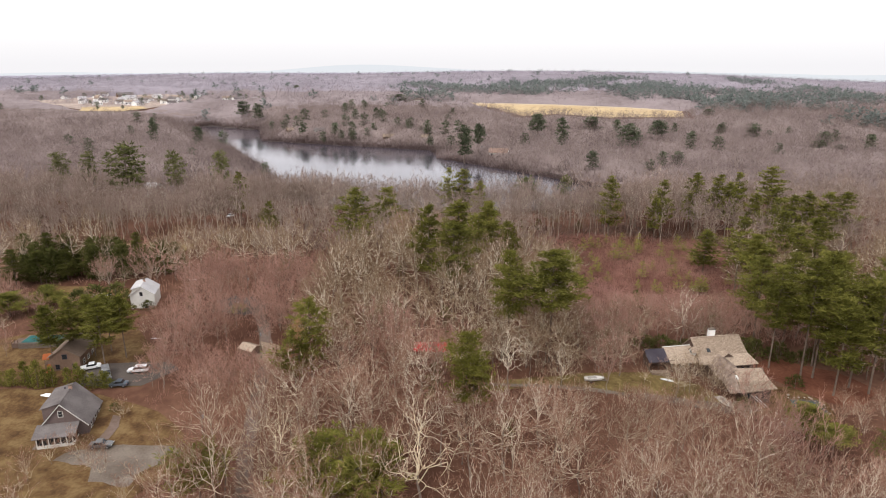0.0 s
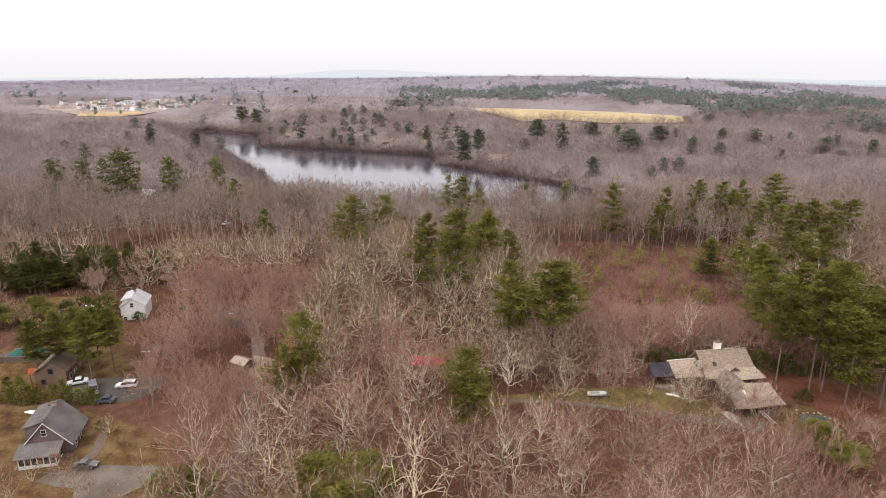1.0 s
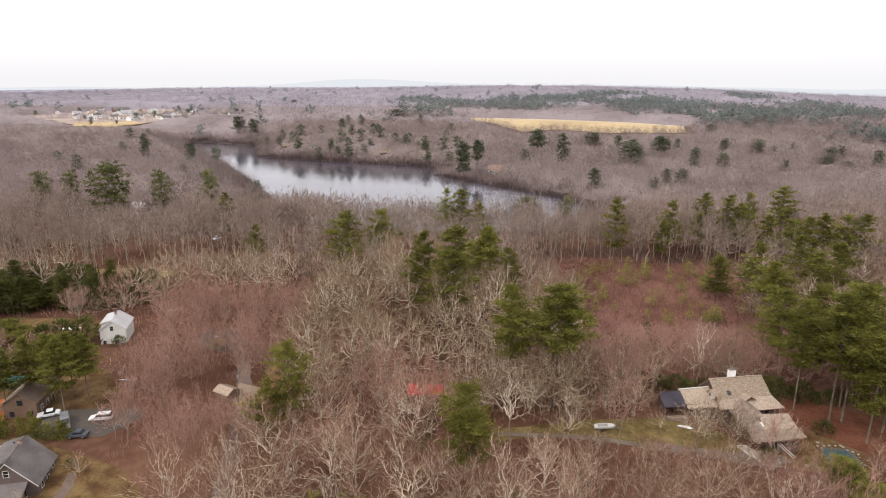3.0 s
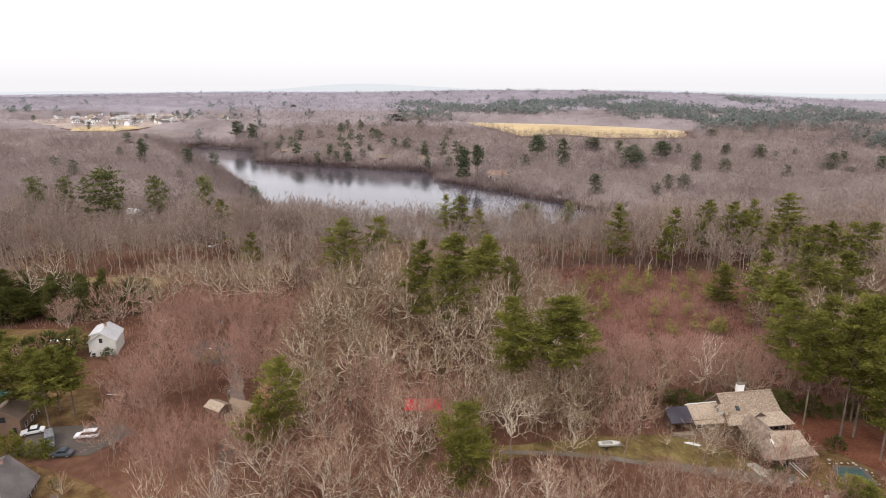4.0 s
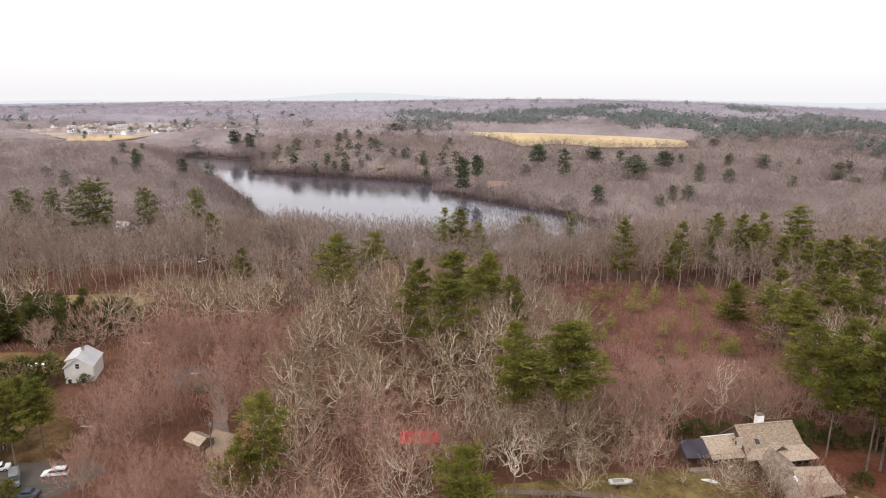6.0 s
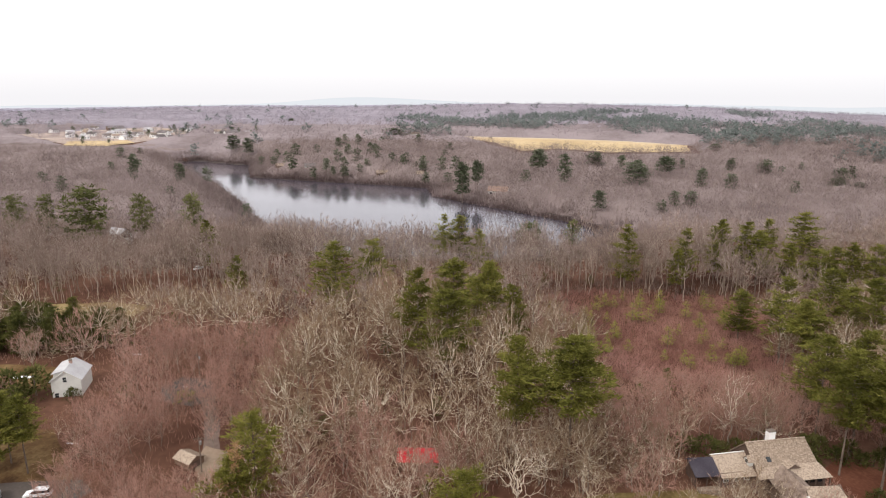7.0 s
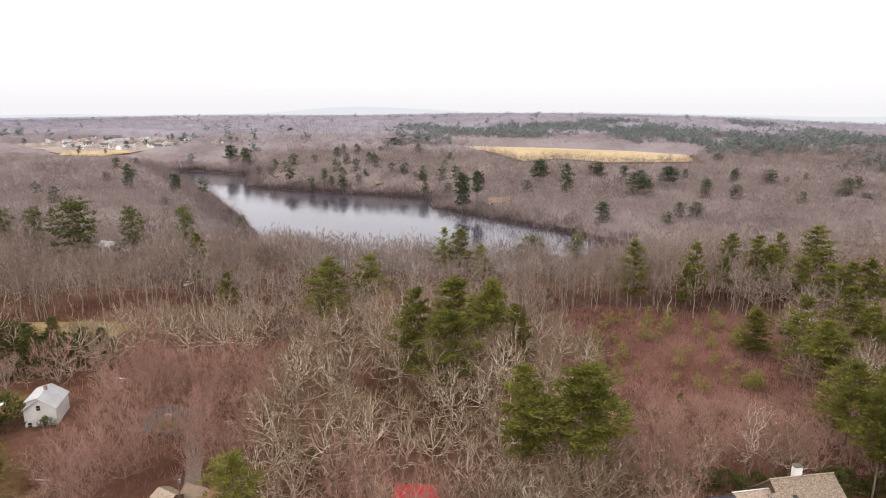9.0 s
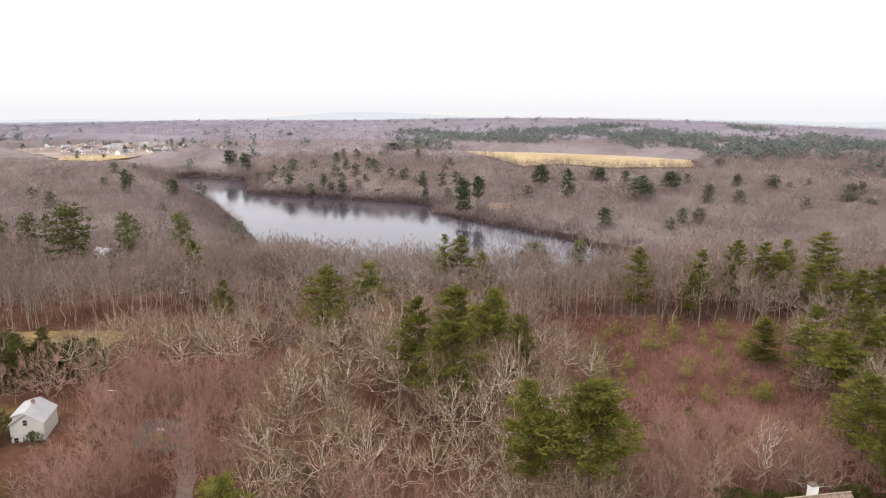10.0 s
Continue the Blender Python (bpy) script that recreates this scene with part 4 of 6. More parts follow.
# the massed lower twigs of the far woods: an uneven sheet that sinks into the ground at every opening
for name, x0, x1, y0, y1, cell, share, mat, label in (("far_thicket", -650, 650, 340, 830, 6.5, (0.15, 0.42), "hazed_far_canopy", "massed lower twigs of the far woods"),
                                               ("distant_thicket", -1000, 1000, 740, 1150, 9.0, (0.3, 0.55), "hazed_belt_canopy", "massed twigs of the woods behind the field"),
                                               ("distant_thicket", -1600, 1600, 1040, 2150, 11.0, (0.42, 0.66), "hazed_remote_canopy", "massed twigs of the distant woods"),
                                               ("horizon_thicket", -3500, 3500, 1850, 4500, 30.0, (0.68, 0.84), "hazed_horizon_canopy", "massed twigs of woods on the horizon")):
    cx, cy = np.meshgrid(np.arange(x0, x1, cell), np.arange(y0, y1, cell))
    jx, jy = cx + rng.uniform(-0.35, 0.35, cx.shape) * cell, cy + rng.uniform(-0.35, 0.35, cx.shape) * cell
    fade = np.clip((edge_distance(POND, jx, jy) - 4) / 30, 0, 1)
    for poly in OPEN:
        fade = np.minimum(fade, np.clip((edge_distance(poly, jx, jy) - 2) / (14 if poly in (TOWN, TOWN_B, FIELD_W) else 40), 0, 1))
    fade = np.minimum(fade, np.clip((jy - y0 - cell) / (10 * cell), 0, 1))
    cz = ground_z(jx, jy) + tree_height(jx, jy) * rng.uniform(*share, cx.shape) * fade - 0.8 * (1 - fade)
    rows_n, cols_n = cx.shape
    quads = (np.arange(rows_n - 1)[:, None] * cols_n + np.arange(cols_n - 1)[None]).ravel()
    seen_side = np.abs(jx).ravel() < 0.74 * (jy.ravel() + 10) + 40
    quads = quads[seen_side[quads]]
    ob = new(name, mesh_of(name, np.stack([jx, jy, cz], -1).reshape(-1, 3), np.stack([quads, quads + 1, quads + cols_n + 1, quads + cols_n], -1), [M[mat]]))
    ob.data.polygons.foreach_set("use_smooth", np.ones(len(ob.data.polygons), bool))
    tagged(ob, label, "woods", kind="stuff")
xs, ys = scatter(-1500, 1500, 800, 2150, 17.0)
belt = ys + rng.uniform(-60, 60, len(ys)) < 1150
woods("distant_woods", oak_remote, xs[belt], ys[belt], (M["hazed_belt_twig"], M["hazed_belt_twig"]), "grey-brown leafless woods round the hay field", size=(0.65, 1.2), tall=tree_height(xs[belt], ys[belt]))
woods("distant_woods", oak_remote, xs[~belt], ys[~belt], (M["hazed_remote_twig"], M["hazed_remote_twig"]), "distant grey-brown leafless woods to the hills", size=(0.8, 1.08), tall=tree_height(xs[~belt], ys[~belt]))
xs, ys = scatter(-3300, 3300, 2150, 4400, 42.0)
woods("horizon_woods", [far_tree(18, 20.0, 10, 1.2, 0, (0.08, 0.2)) for _ in range(4)], xs, ys, (M["hazed_horizon_twig"], M["hazed_horizon_twig"]), "woods fading out on the horizon in painted haze", size=(0.85, 1.0))

# thick brush down to the water's edge, and low evergreens under the oaks
xs, ys = np.meshgrid(np.arange(-360, 150, 3.6), np.arange(320, 830, 3.6))
xs, ys = xs.ravel() + rng.uniform(-1.7, 1.7, xs.size), ys.ravel() + rng.uniform(-1.7, 1.7, xs.size)
d = edge_distance(POND, xs, ys)
ok = (d > -0.5) & (d < 26) & ((ys > 440) | (rng.uniform(size=xs.size) < 0.5))
woods("shore_brush", [brush_clump(6.0, 2.6, 13, 0.17) for _ in range(5)], xs[ok], ys[ok], (M["hazed_far_twig"], M["hazed_far_twig"]), "leafless brush along the pond shore", category="brush")
xs, ys = np.meshgrid(np.arange(-360, 150, 2.4), np.arange(395, 830, 2.4))
xs, ys = xs.ravel() + rng.uniform(-0.9, 0.9, xs.size), ys.ravel() + rng.uniform(-0.9, 0.9, xs.size)
d = edge_distance(POND, xs, ys)
ok = (d > -1.5) & (d < np.where(ys > 560, 10.0, 5.0))
woods("shore_brush", [brush_clump(2.6, 1.5, 9, 0.22) for _ in range(4)], xs[ok], ys[ok], (M["shore"], M["shore"]), "low purplish brush at the waterline", category="brush")
xs, ys = scatter(-220, 220, 80, 320, 11, 0.2, 5.0)
woods("understory_evergreens", [pine(7, 2.4, 6, 5, 2, 9, bare=0.1, size=0.85, slim=0.13, cone=1.2) for _ in range(4)], xs, ys, (M["pine_bark"], M["olive"]), "low olive-green evergreens under bare oaks", size=(0.6, 1.2), category="brush")

# the brushy clearing: red stems and young pines
OPEN.remove(CLEARING)
xs, ys = np.meshgrid(np.arange(16, 130, 1.5), np.arange(192, 286, 1.5))
xs, ys = xs.ravel() + rng.uniform(-0.7, 0.7, xs.size), ys.ravel() + rng.uniform(-0.7, 0.7, xs.size)
ok = edge_distance(CLEARING, xs, ys) < 7
woods("red_brush", [brush_clump(2.2, 1.1, 17, 0.05) for _ in range(5)], xs[ok], ys[ok], (M["brush"], M["brush"]), "dense rusty-pink leafless brush filling the clearing", category="brush")
d = edge_distance(CLEARING, xs, ys)
ok = (d > 5) & (d < 20) & (ys > 240) & (rng.uniform(size=xs.size) < 0.3)
woods("underbrush", [brush_clump(4.5, 1.8, 12, 0.05) for _ in range(4)], xs[ok], ys[ok], (M["maple_twig"], M["hazed_mid_twig"]), "grey-brown saplings at the clearing's edge", category="brush")
young = split(pine(4.5, 1.2, 6, 5, 2, 8, bare=0.12, size=0.5, cone=1.0), "young_pine", (M["pine_bark"], M["young_pine"]))
for _ in range(64):
    x, y = rng.uniform(38, 110), rng.uniform(202, 264)
    if inside(CLEARING, x, y):
        s = rng.uniform(0.8, 1.7)
        plant("young_pine", young, x, y, "yellow-green young pine among red brush", "tree", "young pines of the clearing", sx=s * 1.25, sz=s)

# pines: x, y, height of the top, crown radius
PINES_CENTRE = [(-6.2, 190, 33, 4.6), (3.5, 212, 30, 6.4), (1.8, 185, 28.8, 8.2), (13.3, 204, 31, 6.0), (20.4, 200, 25.5, 3.4), (26.4, 145, 32, 7.8),
                (15.9, 147, 30.5, 4.4), (0, 290, 29, 3.7), (6.7, 293, 28.3, 5), (14.5, 281, 24.8, 3.6), (40.7, 324, 19.5, 5.5), (62.1, 330, 19.3, 4),
                (-35.3, 230, 31, 7.3), (-24.3, 245, 28.4, 6.2), (-30.0, 123, 27.0, 4.6), (-32.8, 119, 21.6, 3.5), (4.1, 109.5, 25.5, 4.4), (5.6, 108.6, 21, 3.4)]
PINES_RIGHT = [(71.6, 270, 29, 5), (96.1, 274, 26.5, 4.6), (91.2, 268, 19.7, 3.6), (116, 288, 27.7, 5.5), (112.3, 284, 19.8, 4.9), (126.6, 288, 26.8, 4.9),
               (130.4, 285, 23.9, 6), (138, 294, 26.7, 4.3), (155.4, 298, 29, 6.9), (140.6, 280, 19.6, 5.4), (145.9, 270, 19.4, 6.9), (146.7, 260, 22.9, 5.5),
               (149.9, 255, 25.5, 5.4), (154.7, 249, 26, 5.7), (162.6, 250, 26.2, 5.8), (99.1, 230, 15.3, 5.6), (105.2, 215, 23.5, 6), (104.2, 201, 21, 5.8),
               (129.7, 211, 24.7, 7), (124.8, 225, 23.8, 5.7), (127.1, 218, 19.9, 5.5), (90.3, 168, 22.6, 6.3), (96.3, 152.2, 27.0, 6.2), (101, 154.3, 28.5, 6.6), (90.3, 157.5, 23.5, 5.2), (105, 162, 26, 6.2), (98, 166, 25, 6)]
PINES_EDGE = [(101.2, 144.6, 19.5, 5.6), (108.5, 150, 21, 6.0), (112, 147, 25, 6.5), (110, 165, 25, 6), (120, 158, 26, 6.5), (-19.5, 86, 17, 6.5), (-14.5, 84, 14, 5.5), (-12.5, 92, 14, 5.0), (81.5, 124, 2.5, 3.0), (-43.4, 90, 12, 5.4), (82.1, 113, 3.5, 3.6),
              (80.8, 120, 3.8, 3.4), (-96.0, 134.5, 20.3, 3.2), (-93.4, 139.5, 20.6, 3.3), (-89.3, 141, 20.8, 3.3), (-84.5, 136.4, 21.6, 3.7), (-81.2, 140.5, 20.8, 3.5), (-86.5, 143.5, 20.0, 3.2), (-136.2, 200, 21, 3.4),
              (-130.6, 200, 20.7, 3.6), (-120.1, 198, 19.3, 3.6), (-113.6, 202, 19.2, 3.4), (-108.1, 205, 20, 2.8), (-119.5, 171, 12.5, 4.5), (-128, 166, 12, 5.0), (-118, 196, 17, 3.4), (-127, 194, 17, 3.6), (-110.5, 198, 16, 3.2), (-135, 192, 17, 3.8), (-101, 203, 16, 3.4), (-96, 207, 16, 3.2), (-146, 203, 20, 3.5), (-142, 190, 18, 3.5), (-104, 199, 17, 3.0)]
PINES_POND = [(-162.6, 310, 38, 8.6), (-209, 330, 31, 4.5), (-190.9, 326, 31.5, 4), (-145.6, 327, 32, 4.6), (-122.4, 330, 32, 4.6), (-93.4, 272, 30, 4), (-72.5, 244, 22.5, 3.1)]
PINES_FAR = [(150, 533, 28.5, 8.5), (193, 588, 26.9, 8), (202, 529, 23, 4.5), (217, 510, 20.8, 4.8), (99, 432, 19, 4.1), (83, 600, 31.8, 7.5), (99, 558, 31.7, 5.2),
             (142, 636, 26.4, 7.5), (12, 490, 31, 5.5), (24, 515, 30, 4.5), (149.4, 440, 17.7, 3.4), (160.7, 440, 17.8, 4.1), (309, 530, 15.6, 5.7), (330, 560, 20, 5.3),
             (323, 525, 12.6, 4.9), (285, 600, 20.4, 5.1), (298, 740, 27, 5.7), (259, 610, 21.5, 3.7), (-72, 900, 36, 14), (-260, 800, 32, 7.7), (-235, 780, 30, 6), (-285, 1200, 39, 6.5),
             (-264, 560, 30.8, 3.6), (-216, 540, 25, 4.2)]
pine_full = [split(pine(20, 5, 12, 7, 6, 15, bare=b, size=0.9, slim=0.135, gap=0.13), "pine", PINE) for b in (0.25, 0.34, 0.42, 0.5)]
pine_wide = [split(pine(25, 7.5, 12, 8, 8, 16, bare=b, size=0.9, slim=0.12, gap=0.16, cone=1.4), "pine", PINE) for b in (0.32, 0.5)]
pine_mid = [split(pine(20, 5, 12, 7, 4, 11, bare=b, size=1.0, slim=0.155, gap=0.08), "pine", PINE) for b in (0.2, 0.28, 0.34)]
pine_pond = [split(cloud_pine(20, 5, 18, 12, 9, 1.15, 0.19, b), "pine", (M["pine_bark"], M["hazed_mid_needles"])) for b in (0.25, 0.35, 0.3)]
pine_low = [split(cloud_pine(20, 4.6, 17, 12, 7, 1.25, 0.30, b), "pine", (M["pine_bark"], M["hazed_far_needles"])) for b in (0.2, 0.35, 0.28, 0.42)]
pine_bole = [split(pine(30, 7, 13, 8, 6, 15, bare=b, size=0.92, slim=0.13, gap=0.16, cone=2.2), "pine", PINE) for b in (0.42, 0.48, 0.36)]
pine_sunny = [split(pine(20, 5, 11, 7, 5, 14, bare=b, size=0.85, slim=0.12, gap=0.08, cone=2.0), "pine", (M["pine_bark"], M["needles_sunny"])) for b in (0.4, 0.5)]
pine_yard = [split(pine(20, 5, 13, 8, 5, 16, bare=b, size=0.85, slim=0.13, gap=0.05, cone=1.7), "pine", PINE) for b in (0.36, 0.43)]
pine_dark = [split(pine(20, 5, 15, 7, 4, 14, bare=b, size=0.95, slim=0.14, gap=0.05, cone=1.5), "pine", (M["pine_bark"], M["olive"])) for b in (0.12, 0.2)]
k = 0
for group, rows in (("pines in the middle of the wood", PINES_CENTRE), ("pine grove beyond the clearing", PINES_RIGHT), ("pines round the houses", PINES_EDGE),
                    ("pines above the pond", PINES_POND), ("pines beyond the pond", PINES_FAR)):
    for x, y, top, radius in rows:
        kind = pine_full if y < 215 else pine_mid if y < 300 else pine_pond if y < 350 else pine_low
        h, wide, high = top - gz(x, y), 4.6, 20
        if radius > 6.4 and 100 < y < 215:
            kind, wide, high = pine_wide, 7.0, 25
        if -48 < x < 10 and y < 126:
            kind = pine_sunny
        if x < -76 and 130 < y < 146:
            kind, wide, high = pine_yard, 4.6, 20
        if x < -88 and 188 < y < 215:
            kind, wide, high = pine_dark, 4.6, 20
        if x > 88 and y < 172 and top > 20:
            kind, wide, high = pine_bole, 7.0, 30
        plant("pine_tree", kind[k % len(kind)], x, y, "tall dark-green white pine with layered boughs" if y < 340 else "dark-green pine rising over bare woods", "tree", group, sx=radius / wide * (0.97 if rows is PINES_RIGHT else 1.0), sz=max(h, 4) / high)
        k += 1

plant("pine_tree", split(pine(20, 5, 6, 6, 4, 12, bare=0.62, size=0.9, slim=0.11, cone=2.0), "dead_pine", (M["pine_bark"], M["rust"])), -31.8, 119.4, "rust-brown dying pine beside a green one", "tree", "", sx=0.55, sz=(23.2 - gz(-31.8, 119.4)) / 20)

# evergreens scattered through the far woods, and the pine hill behind the field
far_pines = [cloud_pine(15, 3.7, 9, 7, 5, 1.5, 0.36, b) for b in (0.2, 0.3, 0.4, 0.3)]
xs, ys = scatter(-640, 640, 420, 800, 15, 0.03)
ax, ay = scatter(-210, 20, 560, 740, 10, 0.12)
xs, ys = np.r_[xs, ax], np.r_[ys, ay]
ok = (edge_distance(FIELD, xs, ys) > 75) & (edge_distance(FIELD_W, xs, ys) > 90)
woods("scattered_pines", far_pines, xs[ok], ys[ok], (M["pine_bark"], M["hazed_far_needles"]), "scattered evergreens in the leafless woods", size=(0.7, 1.25))
hill_pines = [cloud_pine(17, 5.5, 5, 4, 3, 3.3, 0.46, 0.12) for _ in range(4)]
xs, ys = scatter(-1300, 1500, 820, 2300, 26, 0.035)
BELT = [(-100, 1290), (-37, 1340), (74, 1290), (172, 1400), (300, 1600), (400, 1560), (410, 1290), (480, 1180), (500, 1010), (520, 870), (560, 760),
        (480, 705), (420, 750), (384, 810), (322, 865), (320, 1060), (150, 1090), (114, 1060), (63, 1100), (-28, 1040), (-100, 1130)]
BELT_UP = [(690, 1670), (720, 1500), (680, 1250), (640, 1010), (600, 860), (530, 815), (525, 911), (550, 1076), (605, 1357)]
SCRUB = [(300, 690), (345, 660), (470, 705), (420, 590), (335, 592), (300, 610), (290, 648)]
ax, ay = scatter(-120, 800, 580, 1700, 13.5)
lumps = np.sin(ax * 0.021 + 0.9 * np.sin(ay * 0.011)) * np.sin(ay * 0.017 + 1 + 0.8 * np.sin(ax * 0.013)) + rng.normal(size=ax.size) * 0.3
ok = (inside(BELT, ax, ay) & (lumps > -0.22)) | (inside(BELT_UP, ax, ay) & (lumps > -0.05)) | (inside(SCRUB, ax, ay) & (lumps > 0.1))
ok |= (edge_distance(BELT, ax, ay) < 60) & (lumps > 0.55)
woods("pine_hill", hill_pines, np.r_[xs, ax[ok]], np.r_[ys, ay[ok]], (M["hazed_hill_needles"], M["hazed_hill_needles"]), "dark evergreen woods on the far hillside", size=(0.7, 1.15))

xs, ys = np.meshgrid(np.arange(-650, -280, 15), np.arange(800, 1200, 15))
xs, ys = xs.ravel() + rng.uniform(-9, 9, xs.size), ys.ravel() + rng.uniform(-9, 9, xs.size)
ok = (inside(TOWN, xs, ys) | inside(TOWN_B, xs, ys)) & (rng.uniform(size=xs.size) < 0.75)
woods("village_trees", oak_far, xs[ok], ys[ok], (M["far_stem"], M["hazed_remote_twig"]), "bare shade trees between the village houses", size=(0.5, 0.85))
ok = (inside(TOWN, xs, ys) | inside(TOWN_B, xs, ys)) & (rng.uniform(size=xs.size) < 0.08)
woods("village_pines", far_pines, xs[ok] + 5, ys[ok] - 4, (M["pine_bark"], M["hazed_far_needles"]), "dark evergreens between the village houses", size=(0.4, 0.8))


# far ridge, pale with distance: a glowing sheet with the haze in its colour
m = bpy.data.materials.new("far_ridge_haze_glow")
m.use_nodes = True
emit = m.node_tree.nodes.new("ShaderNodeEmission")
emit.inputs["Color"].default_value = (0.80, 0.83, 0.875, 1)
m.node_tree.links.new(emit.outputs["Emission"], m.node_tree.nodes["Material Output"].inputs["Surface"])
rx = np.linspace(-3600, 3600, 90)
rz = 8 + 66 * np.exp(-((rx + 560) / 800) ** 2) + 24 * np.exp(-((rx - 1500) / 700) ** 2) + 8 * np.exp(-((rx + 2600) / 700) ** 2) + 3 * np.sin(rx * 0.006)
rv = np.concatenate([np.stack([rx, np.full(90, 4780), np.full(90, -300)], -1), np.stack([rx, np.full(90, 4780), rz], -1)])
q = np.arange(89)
tagged(new("backdrop", mesh_of("backdrop", rv, np.stack([q, q + 1, q + 91, q + 90], -1), [m])), "pale blue far ridge on the horizon, haze painted as glow", "hills", kind="structure")


# ---------------------------------------------------------------- building helpers
def thing(name, x, y, z, turn, label, category, group=""):
    root = new(name)
    root.empty_display_size = 0.5
    root.matrix_basis = pose(x, y, z, 0, 0, turn)
    return tagged(root, label, category, group)


def box(x0, x1, y0, y1, z0, z1, bevel=0.0, bm=None):
    bm = bm or bmesh.new()
    r = bmesh.ops.create_cube(bm, size=1, matrix=Matrix.Translation(((x0 + x1) / 2, (y0 + y1) / 2, (z0 + z1) / 2)) @ Matrix.Diagonal((x1 - x0, y1 - y0, z1 - z0, 1)))
    if bevel:
        edges = list({e for v in r["verts"] for e in v.link_edges})
        bmesh.ops.bevel(bm, geom=edges, offset=bevel, segments=2, affect="EDGES", profile=0.6)
    return bm


def slab(corners, thick, bm=None):
    """A flat board through four corners in order, with its thickness below."""
    bm = bm or bmesh.new()
    c = [Vector(p) for p in corners]
    n = (c[1] - c[0]).cross(c[2] - c[0]).normalized()
    if n.z < 0:
        n = -n
    top = [bm.verts.new(p) for p in c]
    low = [bm.verts.new(p - n * thick) for p in c]
    bm.faces.new(top)
    bm.faces.new(low[::-1])
    for i in range(len(c)):
        j = (i + 1) % len(c)
        bm.faces.new((top[j], top[i], low[i], low[j]))
    bmesh.ops.recalc_face_normals(bm, faces=bm.faces[:])
    return bm


def extrude(outline, y0, y1, bm=None):
    """A solid from an outline in x and z, drawn out along y."""
    bm = bm or bmesh.new()
    a = [bm.verts.new((x, y0, z)) for x, z in outline]
    b = [bm.verts.new((x, y1, z)) for x, z in outline]
    bm.faces.new(a)
    bm.faces.new(b[::-1])
    for i in range(len(a)):
        j = (i + 1) % len(a)
        bm.faces.new((a[j], a[i], b[i], b[j]))
    bmesh.ops.recalc_face_normals(bm, faces=bm.faces[:])
    return bm


def tube(x, y, z0, z1, r, r1=None, sides=10, axis="z"):
    bm = bmesh.new()
    bmesh.ops.create_cone(bm, cap_ends=True, segments=sides, radius1=r, radius2=r if r1 is None else r1, depth=z1 - z0)
    m = Matrix.Translation((x, y, (z0 + z1) / 2))
    if axis == "x":
        m = Matrix.Translation(((z0 + z1) / 2, x, y)) @ Matrix.Rotation(radians(90), 4, "Y")
    if axis == "y":
        m = Matrix.Translation((x, (z0 + z1) / 2, y)) @ Matrix.Rotation(radians(90), 4, "X")
    bm.transform(m)
    return bm


def glass_material():
    m = bpy.data.materials.new("dark_window_glass")
    m.use_nodes = True
    b = m.node_tree.nodes["Principled BSDF"]
    b.inputs["Base Color"].default_value = (0.02, 0.022, 0.025, 1)
    b.inputs["Roughness"].default_value = 0.08
    return m


def paint(name, colour, rough=0.35, metal=0.0, coat=0.0):
    m = material(name, [tuple(c * 0.88 for c in colour), colour], rough, (0.6, 4.0), metal=metal, spec=0.5)
    m.node_tree.nodes["Principled BSDF"].inputs["Coat Weight"].default_value = coat
    return m


GLASS = glass_material()
TYRE = paint("tyre_rubber", (0.03, 0.03, 0.03), 0.8)
RIM = paint("wheel_metal", (0.45, 0.45, 0.47), 0.35, 0.8)
CHROME = paint("lamp_glass", (0.7, 0.7, 0.68), 0.2)
RED_TRIM = paint("red_lamp", (0.4, 0.02, 0.02), 0.3)


def window(house, x, y, z, w, h, frame_mat, side="front"):
    """A framed sash set proud of the wall: frame, pane and glazing bar."""
    f = 0.09
    if side == "front":
        bm = box(x - w / 2 - f, x + w / 2 + f, y - 0.06, y + 0.05, z - f, z)
        for a in ((x - w / 2 - f, x + w / 2 + f, z + h, z + h + f), (x - w / 2 - f, x - w / 2, z, z + h), (x + w / 2, x + w / 2 + f, z, z + h), (x - w / 2, x + w / 2, z + h / 2 - 0.03, z + h / 2 + 0.03)):
            box(a[0], a[1], y - 0.06, y + 0.05, a[2], a[3], bm=bm)
        frame_ob = part("window", bm, frame_mat, house)
        part("pane", box(x - w / 2, x + w / 2, y - 0.025, y + 0.03, z, z + h), GLASS, frame_ob)
    else:
        bm = box(x - 0.05, x + 0.06, y - w / 2 - f, y + w / 2 + f, z - f, z)
        for a in ((y - w / 2 - f, y + w / 2 + f, z + h, z + h + f), (y - w / 2 - f, y - w / 2, z, z + h), (y + w / 2, y + w / 2 + f, z, z + h), (y - w / 2, y + w / 2, z + h / 2 - 0.03, z + h / 2 + 0.03)):
            box(x - 0.05, x + 0.06, a[0], a[1], a[2], a[3], bm=bm)
        frame_ob = part("window", bm, frame_mat, house)
        part("pane", box(x - 0.03, x + 0.025, y - w / 2, y + w / 2, z, z + h), GLASS, frame_ob)


